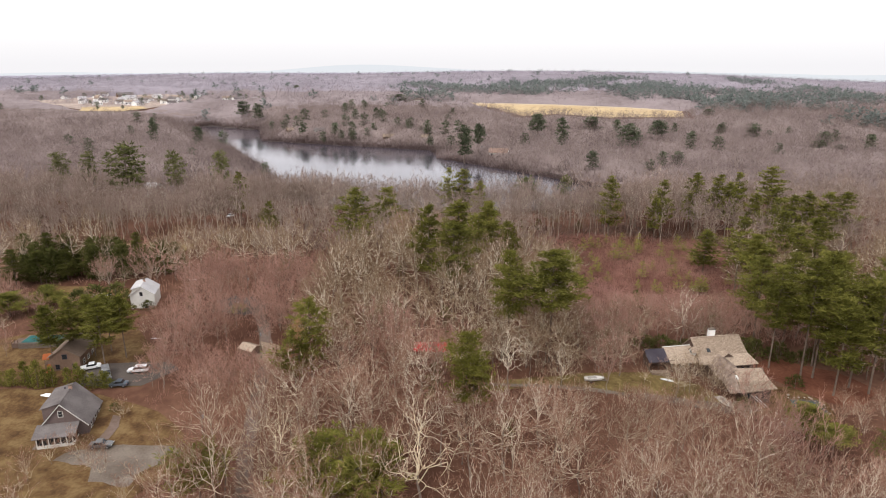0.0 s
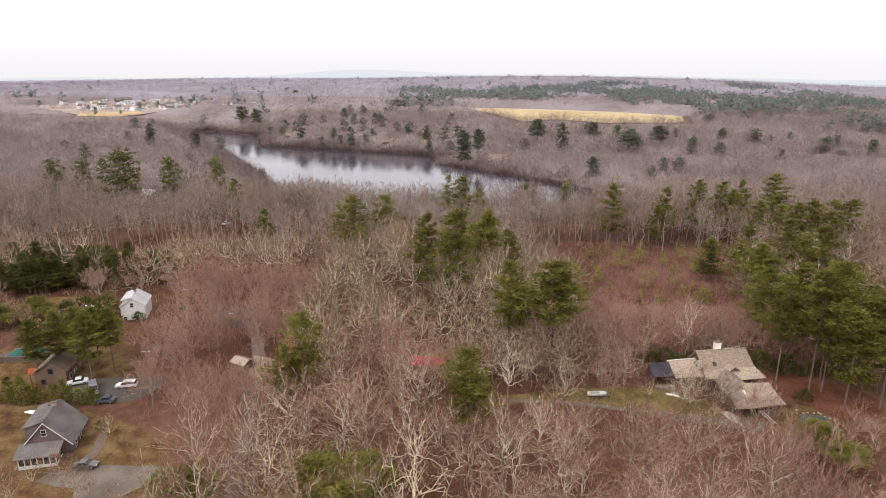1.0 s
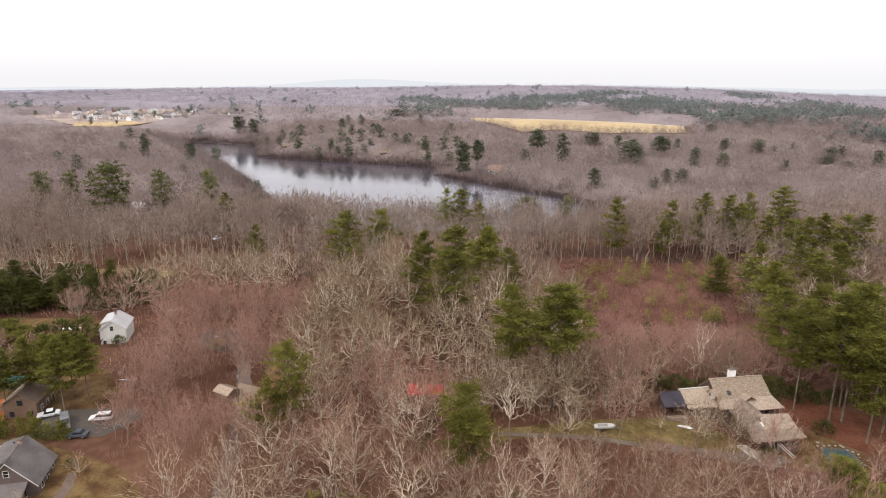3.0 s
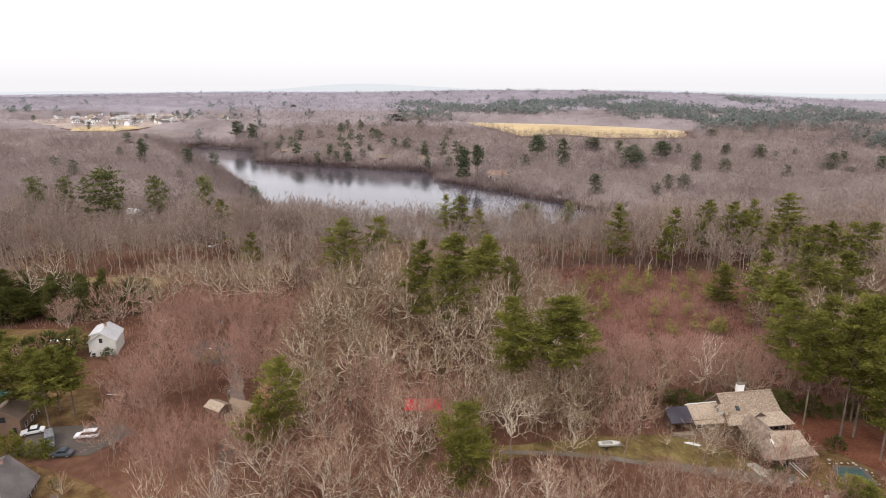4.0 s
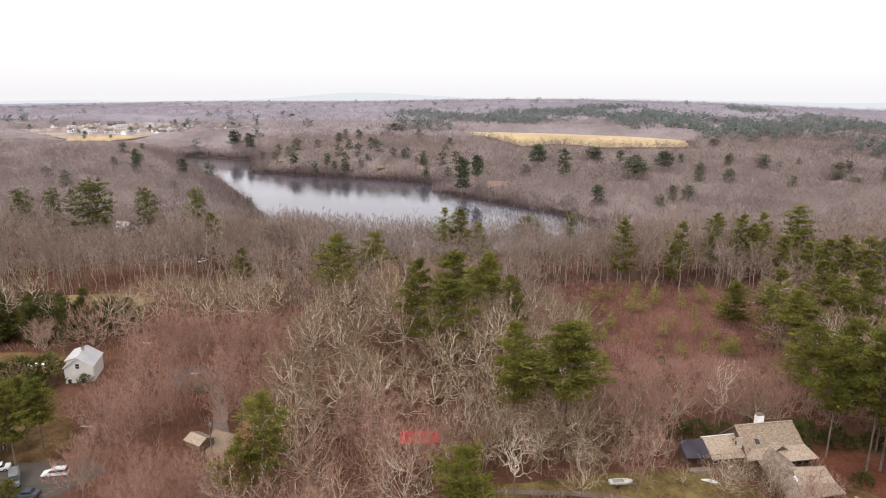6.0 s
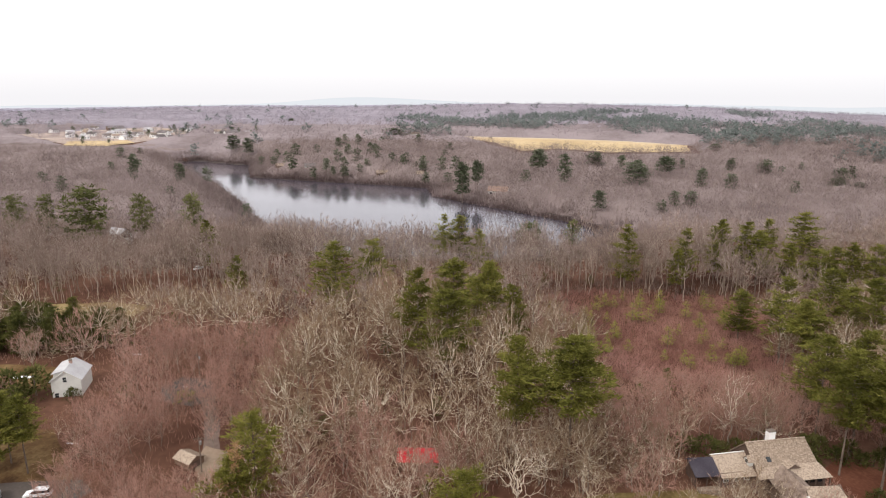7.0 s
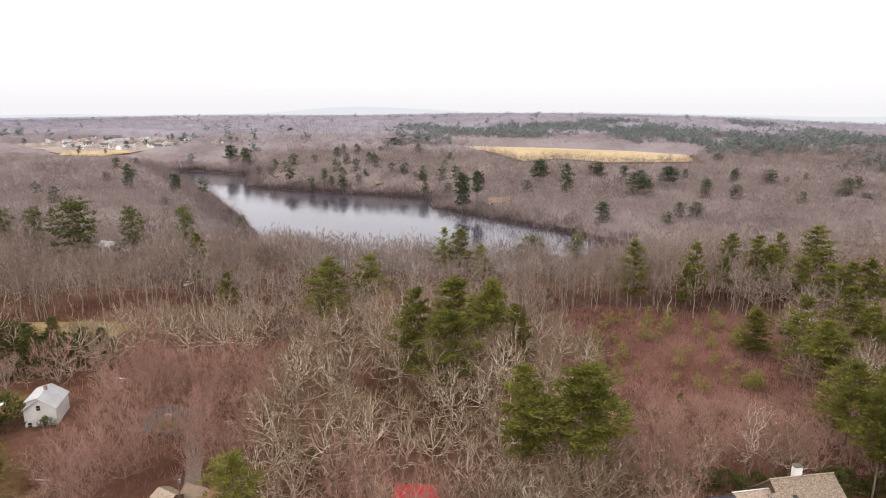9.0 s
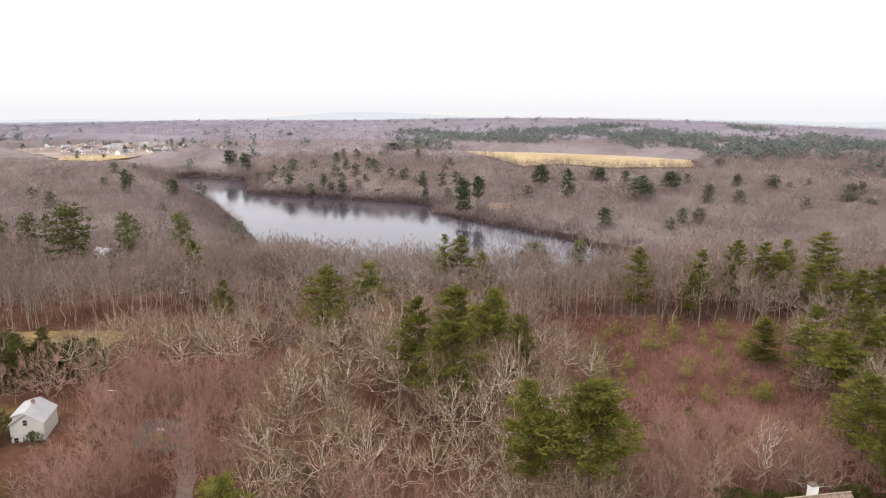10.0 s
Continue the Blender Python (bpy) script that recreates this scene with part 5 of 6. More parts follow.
def cape_house(name, x, y, z, turn, wall, roof, trim, label, half=4.6, deep=9.6, eave=3.0, ridge=8.0, dormer=3.7, chimney=None):
    """A cape: steep gable roof, its gable to the front, a shed dormer along one slope. Front at y 0, ridge along y."""
    h = thing(name, x, y, z, turn, label, "house")
    slope = (ridge - eave) / half
    part("wall", extrude([(-half, -1.5), (half, -1.5), (half, eave), (0, ridge - 0.1), (-half, eave)], 0, deep), wall, h)
    o, e = 0.35, 0.3
    low = ridge - slope * (half + o)
    part("roof", slab([(0, -e, ridge + 0.08), (half + o, -e, low), (half + o, deep + e, low), (0, deep + e, ridge + 0.08)], 0.16), roof, h, "steep shingled slope")
    part("roof", slab([(0, -e, ridge + 0.08), (0, deep + e, ridge + 0.08), (-half - o, deep + e, low), (-half - o, -e, low)], 0.16), roof, h)
    # shed dormer along the other slope
    dz = ridge - 0.24 * dormer
    part("dormer", extrude([(-dormer, ridge - slope * dormer), (0, ridge - 0.05), (-dormer, dz - 0.1)], 0.45, deep - 0.45), wall, h, "shed dormer")
    part("roof", slab([(0.0, 0.1, ridge + 0.14), (0.0, deep - 0.1, ridge + 0.14), (-dormer - 0.35, deep - 0.1, dz - 0.02), (-dormer - 0.35, 0.1, dz - 0.02)], 0.14), roof, h)
    for k in range(3):
        window(h, -dormer - 0.02, 2.0 + k * 2.8, dz - 1.5, 0.9, 0.95, trim, "side")
    # rake boards
    for s in (1, -1):
        part("trim", slab([(0, -e - 0.05, ridge + 0.1), (s * (half + o), -e - 0.05, low + 0.02), (s * (half + o), -e + 0.02, low + 0.02), (0, -e + 0.02, ridge + 0.1)], 0.15), trim, h, "white rake board")
    window(h, -0.2, -0.02, ridge - 2.9, 0.85, 1.25, trim)
    if chimney:
        stack = part("chimney", box(-0.35, 0.25, chimney, chimney + 0.65, ridge - 1.0, ridge + 0.75, 0.03), M["brick"], h, "short brick chimney")
        part("cap", box(-0.43, 0.33, chimney - 0.08, chimney + 0.73, ridge + 0.75, ridge + 0.85, 0.02), M["gravel"], stack)
    return h


# ---------------------------------------------------------------- grey house by the gravel drive
g = cape_house("grey_house", -80.0, 111.0, 0.2, 13.2, M["grey_wall"], M["grey_roof"], M["white"], "brown-grey clapboard cape house with grey shingle roof", chimney=6.6)
part("vent", tube(-1.3, 7.4, 7.6, 8.15, 0.14), M["black_roof"], g)
porch = part("porch", box(-4.3, 2.6, -3.4, 0, -1.0, 0.75), M["white"], g, "glazed front porch with white posts")
part("porch_roof", slab([(-4.9, -0.02, 3.75), (3.2, -0.02, 3.75), (3.2, -3.85, 2.55), (-4.9, -3.85, 2.55)], 0.14), M["grey_roof"], g, "lean-to shingle roof")
for k in range(7):
    px = -4.2 + k * 1.12
    part("post", box(px - 0.09, px + 0.09, -3.38, -3.2, 0.75, 2.55, 0.01), M["white"], porch)
    if k < 6:
        part("pane", box(px + 0.09, px + 1.03, -3.31, -3.27, 0.75, 2.5), GLASS, porch)
for s, px in ((0, -4.25), (1, 2.5)):
    part("post", box(px, px + 0.1, -1.75, -1.6, 0.75, 3.0), M["white"], porch)
    part("pane", box(px + 0.03, px + 0.07, -3.2, -0.05, 0.75, 2.75), GLASS, porch)
part("steps", extrude([(-5.3, -0.9), (-4.3, -0.9), (-4.3, 0.45), (-4.75, 0.45), (-4.75, 0.15), (-5.3, 0.15)], -3.2, -1.8), M["gravel"], g, "pale concrete steps")
part("door", box(2.58, 2.66, -2.0, -1.1, 0.2, 2.2, 0.01), M["tan_wall"], porch)
for k in range(3):
    window(g, 4.62, 2.0 + 2.8 * k, 1.0, 0.9, 1.2, M["white"], "side")
drape("path", [(-73.5, 118), (-71.5, 117.5), (-70.2, 114), (-70.5, 110), (-72.6, 110), (-72.4, 114)], M["sand"], 0.11, "curved bare earth garden path", "path", 0.2, 1.5)

# ---------------------------------------------------------------- white house
w = cape_house("white_house", -90.6, 170.2, 4.9, 13.5, M["white"], M["white_roof"], M["white"], "white clapboard cape house with pale roof", half=3.3, deep=8.2, eave=5.5, ridge=7.8, dormer=2.7, chimney=4.6)
for k in range(2):
    window(w, -2.3 + 3.0 * k, -0.02, 0.9, 0.85, 1.3, M["white"])


# ---------------------------------------------------------------- shingled house
s_house = thing("shingled_house", 64.5, 150.3, 0, 10.8, "rambling cedar-shingled house with weathered steep roofs", "house")
part("wall", extrude([(-4.6, -7.0), (4.4, -7.0), (4.4, 1.9), (0.0, 6.1), (-4.6, 1.5)], 0.3, 14.0), M["cedar_wall"], s_house).matrix_basis = Matrix.Rotation(radians(90), 4, "Z") @ Matrix.Scale(-1, 4, (0, 1, 0))
part("roof", slab([(0, 0.05, 6.45), (14.2, 0.05, 6.2), (14.5, -4.0, 2.75), (0.3, -4.0, 2.75)], 0.2), M["cedar"], s_house, "steep weathered cedar roof")
part("roof", slab([(4.6, -3.9, 2.82), (14.5, -3.9, 2.82), (16.0, -7.1, 0.95), (5.2, -7.1, 0.95)], 0.2), M["cedar"], s_house, "flared lower cedar roof")
part("roof", slab([(0, -0.05, 6.45), (0, 4.9, 1.6), (14.2, 4.9, 1.6), (14.2, -0.05, 6.2)], 0.2), M["cedar"], s_house)
part("roof", slab([(0.2, -3.9, 2.8), (4.8, -3.9, 2.8), (4.8, -5.6, 1.1), (0.0, -5.6, 1.1)], 0.18), M["cedar"], s_house)
part("ridge_cap", slab([(-0.1, 0.16, 6.5), (14.3, 0.16, 6.26), (14.3, -0.16, 6.26), (-0.1, -0.16, 6.5)], 0.1), M["cedar"], s_house)
stack = part("chimney", box(5.6, 7.2, 0.1, 1.2, 4.5, 8.1, 0.03), M["bright"], s_house, "white-painted chimney")
part("cap", box(5.5, 7.3, 0.0, 1.3, 8.1, 8.25, 0.02), M["gravel"], stack)
# bay gable at the ridge's end
part("gable", extrude([(-0.9, 2.6), (0.9, 2.6), (0.9, 3.6), (0, 4.6), (-0.9, 3.6)], 0.0, 1.2), M["white"], s_house, "small white side gable").matrix_basis = Matrix.Translation((0.6, -2.0, 0)) @ Matrix.Rotation(radians(90), 4, "Z")
part("roof", slab([(-0.9, -2.0, 4.75), (0.5, -2.0, 4.75), (0.5, -3.1, 3.5), (-0.9, -3.1, 3.5)], 0.1), M["cedar"], s_house)
part("roof", slab([(-0.9, -2.0, 4.75), (0.5, -2.0, 4.75), (0.5, -0.9, 3.5), (-0.9, -0.9, 3.5)], 0.1), M["cedar"], s_house)
window(s_house, -0.62, -2.0, 3.0, 0.8, 0.8, M["white"], "side")
# skylight, eyebrow dormer
part("skylight", slab([(3.3, -2.55, 4.22), (4.2, -2.55, 4.21), (4.2, -3.4, 3.5), (3.3, -3.4, 3.5)], 0.14), GLASS, s_house, "dark roof skylight")
part("dormer", extrude([(-1.5, 0.0), (1.5, 0.0), (0.7, 0.75), (0.0, 0.95), (-0.7, 0.75)], -0.9, 1.4), M["cedar_wall"], s_house, "dark eyebrow dormer").matrix_basis = Matrix.Translation((8.0, -4.2, 2.55))
part("roof", slab([(6.3, -5.4, 2.65), (8.0, -5.4, 3.7), (8.0, -2.6, 3.75), (6.3, -2.9, 3.3)], 0.1), M["cedar"], s_house)
part("roof", slab([(9.7, -5.4, 2.65), (8.0, -5.4, 3.7), (8.0, -2.6, 3.75), (9.7, -2.9, 3.3)], 0.1), M["cedar"], s_house)
# porch under the flared eave
for k in range(4):
    part("post", box(10.4 + 1.7 * k, 10.6 + 1.7 * k, -6.9, -6.7, -6.5, 1.1), M["cedar_wall"], s_house)
part("porch_wall", box(9.6, 15.6, -5.6, -5.3, -6.5, 1.3), M["cedar_wall"], s_house)
for k in range(3):
    window(s_house, 10.8 + 1.8 * k, -5.62, -0.9, 1.2, 1.3, M["cedar_wall"])
# link roof down to the front wing
part("roof", slab([(5.6, -4.6, 3.3), (6.4, -11.2, 1.95), (3.0, -11.0, -1.2), (2.6, -5.2, 0.6)], 0.18), M["old_cedar"], s_house, "link roof to the front wing")
part("roof", slab([(5.6, -4.6, 3.3), (6.4, -11.2, 1.95), (9.4, -10.4, 0.3), (8.9, -5.4, 1.4)], 0.18), M["old_cedar"], s_house)
part("wall", box(3.3, 8.8, -10.6, -4.5, -7.0, -0.9), M["cedar_wall"], s_house)
# front wing
part("roof", slab([(6.3, -10.6, 2.25), (13.2, -11.4, 2.15), (14.5, -13.6, -0.35), (6.1, -13.2, -0.3)], 0.2), M["cedar"], s_house, "front wing cedar roof")
part("roof", slab([(6.1, -13.1, -0.24), (14.5, -13.5, -0.3), (15.6, -15.6, -1.75), (5.5, -15.6, -1.95)], 0.2), M["cedar"], s_house)
part("roof", slab([(6.3, -10.6, 2.25), (13.2, -11.4, 2.15), (13.8, -8.6, 0.1), (6.6, -8.4, 0.2)], 0.2), M["cedar"], s_house)
part("roof", slab([(6.2, -10.7, 1.9), (5.5, -15.5, -1.95), (3.2, -14.4, -2.5), (3.2, -11.0, -1.0)], 0.18), M["old_cedar"], s_house)
part("wall", extrude([(-14.9, -7.5), (-9.0, -7.5), (-9.0, 0.3), (-10.8, 1.95), (-13.4, -0.55), (-14.9, -1.6)], 6.6, 14.2), M["cedar_wall"], s_house).matrix_basis = Matrix.Rotation(radians(90), 4, "Z") @ Matrix.Scale(-1, 4, (0, 1, 0))
part("gable", extrude([(-0.8, 0.0), (0.8, 0.0), (0.8, 0.7), (0.0, 1.4), (-0.8, 0.7)], -0.1, 0.4), M["white"], s_house, "white gable window bay").matrix_basis = Matrix.Translation((5.9, -12.0, -0.35)) @ Matrix.Rotation(radians(-70), 4, "Z")
window(s_house, 5.7, -12.0, -0.2, 0.7, 0.7, M["white"], "side")
for k in range(3):
    window(s_house, 8.0 + 2.2 * k, -14.93, -4.2, 1.3, 1.6, M["cedar_wall"])
for k in range(2):
    part("rail", slab([(8.6 + 0.7 * k, -15.3, -3.0), (8.75 + 0.7 * k, -15.3, -3.0), (11.2 + 0.7 * k, -17.6, -5.4), (11.05 + 0.7 * k, -17.6, -5.4)], 0.14), M["white"], s_house, "white stair rail")
part("terrace", slab([(3.5, -16.4, -5.15), (9.2, -16.2, -5.2), (9.8, -19.0, -5.5), (4.6, -18.8, -5.3)], 0.5), M["gravel"], s_house, "pale stone terrace")
# low wing to the other side
part("wall", box(-7.6, 0.4, -3.4, 1.6, -3.0, 2.0), M["cedar_wall"], s_house)
part("roof", slab([(-7.6, 0.3, 4.2), (0.6, 0.3, 4.2), (1.5, -4.6, 1.3), (-7.4, -4.2, 1.4)], 0.18), M["cedar"], s_house, "low wing cedar roof")
part("roof", slab([(-7.6, 0.2, 4.2), (0.6, 0.2, 4.2), (0.6, 3.0, 1.8), (-7.6, 3.0, 1.8)], 0.18), M["cedar"], s_house)
part("ridge_cap", slab([(-7.7, 0.42, 4.25), (0.5, 0.42, 4.25), (0.5, 0.12, 4.25), (-7.7, 0.12, 4.25)], 0.08), M["white"], s_house, "pale ridge board")
for k in range(3):
    window(s_house, -6.0 + 2.4 * k, -3.42, 0.0, 1.1, 1.2, M["white"])

shed = thing("woodshed", 54.6, 146.2, gz(54.6, 146.2), 5, "small open shed with dark metal roof", "shed")
part("roof", slab([(-2.7, 2.0, 4.6), (2.7, 2.0, 4.6), (2.7, -2.2, 2.7), (-2.7, -2.2, 2.7)], 0.12), M["black_roof"], shed, "dark blue-black metal roof")
part("roof", slab([(-2.7, 1.9, 4.6), (2.7, 1.9, 4.6), (2.7, 3.2, 3.6), (-2.7, 3.2, 3.6)], 0.12), M["black_roof"], shed)
part("wall", box(-2.4, 2.4, 1.2, 2.6, -1.0, 3.9), M["cedar_wall"], shed)
part("wall", box(-2.4, -2.2, -1.8, 1.2, -1.0, 2.9), M["cedar_wall"], shed)
for px in (-2.3, 0.0, 2.3):
    part("post", box(px - 0.08, px + 0.08, -1.9, -1.74, -0.6, 2.75), M["cedar_wall"], shed)
part("deck", box(-2.2, 2.6, -3.4, -1.9, -0.8, 0.35, 0.03), M["cedar"], shed, "grey wooden deck")

# red-roofed shed in the trees
red_shed = thing("red_shed", -4.3, 148.0, gz(-4.3, 148.0), 0, "low shed with bright red metal roof among trees", "shed")
part("roof", slab([(-4.2, 0.2, 3.1), (4.2, 0.2, 3.1), (4.4, -2.6, 2.2), (-4.4, -2.6, 2.2)], 0.1), M["red_roof"], red_shed, "bright red metal roof")
part("roof", slab([(-4.2, 0.1, 3.1), (4.2, 0.1, 3.1), (4.4, 3.0, 2.2), (-4.4, 3.0, 2.2)], 0.1), M["red_roof"], red_shed)
part("wall", extrude([(-2.4, -1.0), (2.6, -1.0), (2.6, 2.2), (0.15, 2.95), (-2.4, 2.1)], -3.9, 3.9), M["tan_wall"], red_shed).matrix_basis = Matrix.Rotation(radians(-90), 4, "Z") @ Matrix.Scale(-1, 4, (1, 0, 0))

# tan house behind the hedge
tan = thing("tan_house", -93.2, 134.6, gz(-87.2, 136) - 0.3, 8, "tan-brown gabled house half hidden by pines", "house")
part("wall", extrude([(-3.4, -1.0), (3.4, -1.0), (3.4, 3.9), (0, 6.0), (-3.4, 3.9)], 0, 10.5), M["tan_wall"], tan)
part("roof", slab([(0, -0.4, 6.2), (3.9, -0.4, 3.75), (3.9, 10.9, 3.75), (0, 10.9, 6.2)], 0.16), M["tan_roof"], tan)
part("roof", slab([(0, -0.4, 6.2), (0, 10.9, 6.2), (-3.9, 10.9, 3.75), (-3.9, -0.4, 3.75)], 0.16), M["tan_roof"], tan)
window(tan, 0.1, -0.02, 3.2, 1.0, 1.1, M["black_roof"])
window(tan, -1.8, -0.02, 0.6, 0.8, 1.1, M["black_roof"])
window(tan, 2.1, -0.02, 0.6, 0.8, 1.1, M["black_roof"])
for k in range(3):
    window(tan, 3.42, 2.2 + 2.6 * k, 0.9, 0.9, 1.1, M["white"], "side")
part("lean_to", box(-3.2, 1.0, 10.5, 14.5, -1.0, 2.9), M["tan_wall"], tan)
part("roof", slab([(-3.6, 10.4, 3.7), (1.4, 10.4, 3.7), (1.4, 15.0, 2.7), (-3.6, 15.0, 2.7)], 0.14), M["tan_roof"], tan)

play = thing("playset", -97.6, 135.8, gz(-97.6, 135.8), 20, "orange plastic and timber garden playset", "playset")
for px, py in ((-0.9, -0.9), (0.9, -0.9), (-0.9, 0.9), (0.9, 0.9)):
    part("post", box(px - 0.08, px + 0.08, py - 0.08, py + 0.08, -0.2, 3.0), M["tan_wall"], play)
part("platform", box(-1.1, 1.1, -1.1, 1.1, 1.4, 1.55), M["tan_wall"], play)
part("canopy", slab([(-1.3, 0, 3.9), (1.3, 0, 3.9), (1.3, -1.3, 2.9), (-1.3, -1.3, 2.9)], 0.08), M["orange"], play, "orange canopy")
part("canopy", slab([(-1.3, 0, 3.9), (1.3, 0, 3.9), (1.3, 1.3, 2.9), (-1.3, 1.3, 2.9)], 0.08), M["orange"], play)
part("slide", slab([(-0.4, -1.1, 1.5), (0.4, -1.1, 1.5), (0.4, -3.6, 0.15), (-0.4, -3.6, 0.15)], 0.12), M["orange"], play, "orange slide")

# little tan-roofed garage by the lane
gar = thing("garage", -51.4, 146.0, gz(-51.4, 146.0) - 0.3, 60, "small garage with pale tan roof by the lane", "garage")
gar.matrix_basis = gar.matrix_basis @ Matrix.Diagonal((0.82, 0.82, 0.75, 1))
part("wall", extrude([(-2.2, -0.8), (2.2, -0.8), (2.2, 2.4), (0, 3.5), (-2.2, 2.4)], -2.8, 2.8), M["tan_wall"], gar)
part("roof", slab([(0, -3.1, 3.65), (2.6, -3.1, 2.3), (2.6, 3.1, 2.3), (0, 3.1, 3.65)], 0.1), M["cedar"], gar)
part("roof", slab([(0, -3.1, 3.65), (0, 3.1, 3.65), (-2.6, 3.1, 2.3), (-2.6, -3.1, 2.3)], 0.1), M["cedar"], gar)
part("door", box(-1.2, 1.2, -2.87, -2.79, -0.2, 2.1), M["cedar_wall"], gar)

# pools
pool = thing("pool", -106.9, 148.2, gz(-106.9, 148.2), 3, "above-ground pool under a teal winter cover", "pool")
part("wall", box(-5.2, 5.2, -2.7, 2.7, -0.5, 1.25, 0.08), M["gravel"], pool, "pale pool wall")
part("cover", box(-4.6, 4.6, -2.2, 2.2, 1.2, 1.32, 0.04), M["teal"], pool, "teal cover")
part("deck", box(-7.2, -5.3, -2.2, 1.2, -0.3, 1.0, 0.03), M["cedar_wall"], pool, "dark timber deck")
for k in range(3):
    part("post", box(-7.1 + 0.8 * k, -7.0 + 0.8 * k, -2.2, -2.1, 1.0, 2.0), M["cedar_wall"], pool)
def stone_mesh(seed):
    """A rounded field stone about a metre wide."""
    bm = bmesh.new()
    bmesh.ops.create_icosphere(bm, subdivisions=1, radius=0.5)
    for v in bm.verts:
        n3 = noise.noise_vector(v.co * 2.0 + Vector((seed * 5.0, 0, 0)))
        v.co = v.co * (1 + 0.35 * n3.x)
        v.co.z *= 0.55
    me = bpy.data.meshes.new("stone")
    bm.to_mesh(me)
    bm.free()
    me.materials.append(M["stone"])
    return me


STONES = [stone_mesh(k) for k in range(6)]


def rim(owner, a, c, count, size):
    """A ring of loose stones round an oval."""
    for k in range(count):
        w_ = 2 * math.pi * k / count
        ob = new("stone", STONES[k % 6])
        ob.parent = owner
        s = size * random.uniform(0.7, 1.3)
        ob.matrix_basis = Matrix.Translation((a * math.cos(w_) * random.uniform(0.9, 1.25), c * math.sin(w_) * random.uniform(0.9, 1.25), 0.12)) @ Matrix.Rotation(random.uniform(0, 6), 4, "Z") @ Matrix.Scale(s, 4)


def oval(a, c, z0, z1, sides=28):
    bm = bmesh.new()
    low = [bm.verts.new((a * math.cos(2 * math.pi * k / sides), c * math.sin(2 * math.pi * k / sides), z0)) for k in range(sides)]
    up = [bm.verts.new((v.co.x, v.co.y, z1)) for v in low]
    bm.faces.new(up)
    for k in range(sides):
        bm.faces.new((low[k], low[(k + 1) % sides], up[(k + 1) % sides], up[k]))
    bmesh.ops.recalc_face_normals(bm, faces=bm.faces[:])
    return bm


random.seed(4)
pool_b = thing("pool", 90.4, 137.9, gz(90.4, 137.9) + 0.1, -6, "small garden pool with grey-teal cover and stone coping", "pool")
part("coping", box(-4.6, 4.2, -3.4, 3.4, -1.2, 0.18, 0.25), M["asphalt"], pool_b, "grey stone paving round the pool")
part("cover", box(-2.9, 3.0, -2.3, 2.3, 0.0, 0.24, 0.04), M["grey_cover"], pool_b, "taut grey-teal cover")
rim(pool_b, 4.9, 3.9, 24, 0.6)
pit = thing("garden_pond", 82.6, 128.6, gz(82.6, 128.6) + 0.05, 30, "small dark garden pond ringed with field stones", "pond")
part("water", oval(2.6, 1.5, -0.6, 0.1), M["black_roof"], pit, "dark still water")
rim(pit, 2.9, 1.8, 22, 0.95)
drape("path", [(66.5, 137.5), (69.5, 138.5), (73.5, 134.0), (72.5, 131.8), (69, 133.5)], M["stone"], 0.14, "pale trodden path below the house", "path", 0.4, 1.5)
drape("terrace", [(69.4, 132.2), (71.0, 136.6), (74.6, 137.6), (75.6, 135.0), (74.2, 131.6), (71.6, 130.8)], M["flag"], 0.22, "pale flagged terrace below the shingled house", "terrace", 0.3, 1.0)
plank = thing("timber_pile", 73.6, 133.0, gz(73.6, 133.0), 25, "loose pale timbers stacked by the terrace", "timber")
for k in range(5):
    part("plank", box(-1.6 + 0.3 * k, 1.4 + 0.2 * k, -0.5 + 0.28 * k, -0.28 + 0.28 * k, 0.0, 0.16 + 0.05 * (k % 2)), M["tarp"], plank)
for x, y, s in ((71.5, 130.5, 1.0), (80.6, 133.2, 0.9), (83.0, 132.6, 1.2), (79.8, 129.0, 1.1), (81.6, 125.6, 1.4), (84.6, 127.0, 1.2), (79.2, 126.8, 0.9), (86.4, 130.6, 1.0), (86.0, 134.6, 0.6), (88.6, 143.2, 0.8), (93.8, 142.6, 0.7), (75.0, 136.3, 0.7), (92.4, 134.5, 0.9)):
    ob = new("boulder", STONES[int(x * 7) % 6])
    ob.matrix_basis = Matrix.Translation((x, y, gz(x, y) + 0.15)) @ Matrix.Rotation(x, 4, "Z") @ Matrix.Scale(s * 1.2, 4)
    tagged(ob, "pale rounded field stone lying in the garden", "stone", "garden stones")

# boat on its trailer
boat = thing("boat", 36.4, 136.6, gz(36.4, 136.6) + 0.12, 4, "small white motor boat on a trailer by the drive", "boat")
bm = bmesh.new()
rows = []
for k, (px, half_w, keel) in enumerate(((-2.7, 0.85, 0.55), (-1.2, 1.0, 0.5), (0.6, 1.0, 0.52), (1.9, 0.72, 0.62), (2.9, 0.08, 0.95))):
    rows.append([bm.verts.new((px, s * half_w * f, z)) for s, f, z in ((-1, 1, 1.35 + 0.05 * k), (-1, 0.8, 0.85), (0, 0, keel), (1, 0.8, 0.85), (1, 1, 1.35 + 0.05 * k))])
for a, b in zip(rows, rows[1:]):
    for i in range(4):
        bm.faces.new((a[i], a[i + 1], b[i + 1], b[i]))
bm.faces.new(rows[0])
bm.faces.new([r[0] for r in rows] + [r[4] for r in reversed(rows)])
bmesh.ops.recalc_face_normals(bm, faces=bm.faces[:])
boat.matrix_basis = boat.matrix_basis @ Matrix.Diagonal((0.85, 0.85, 0.85, 1))
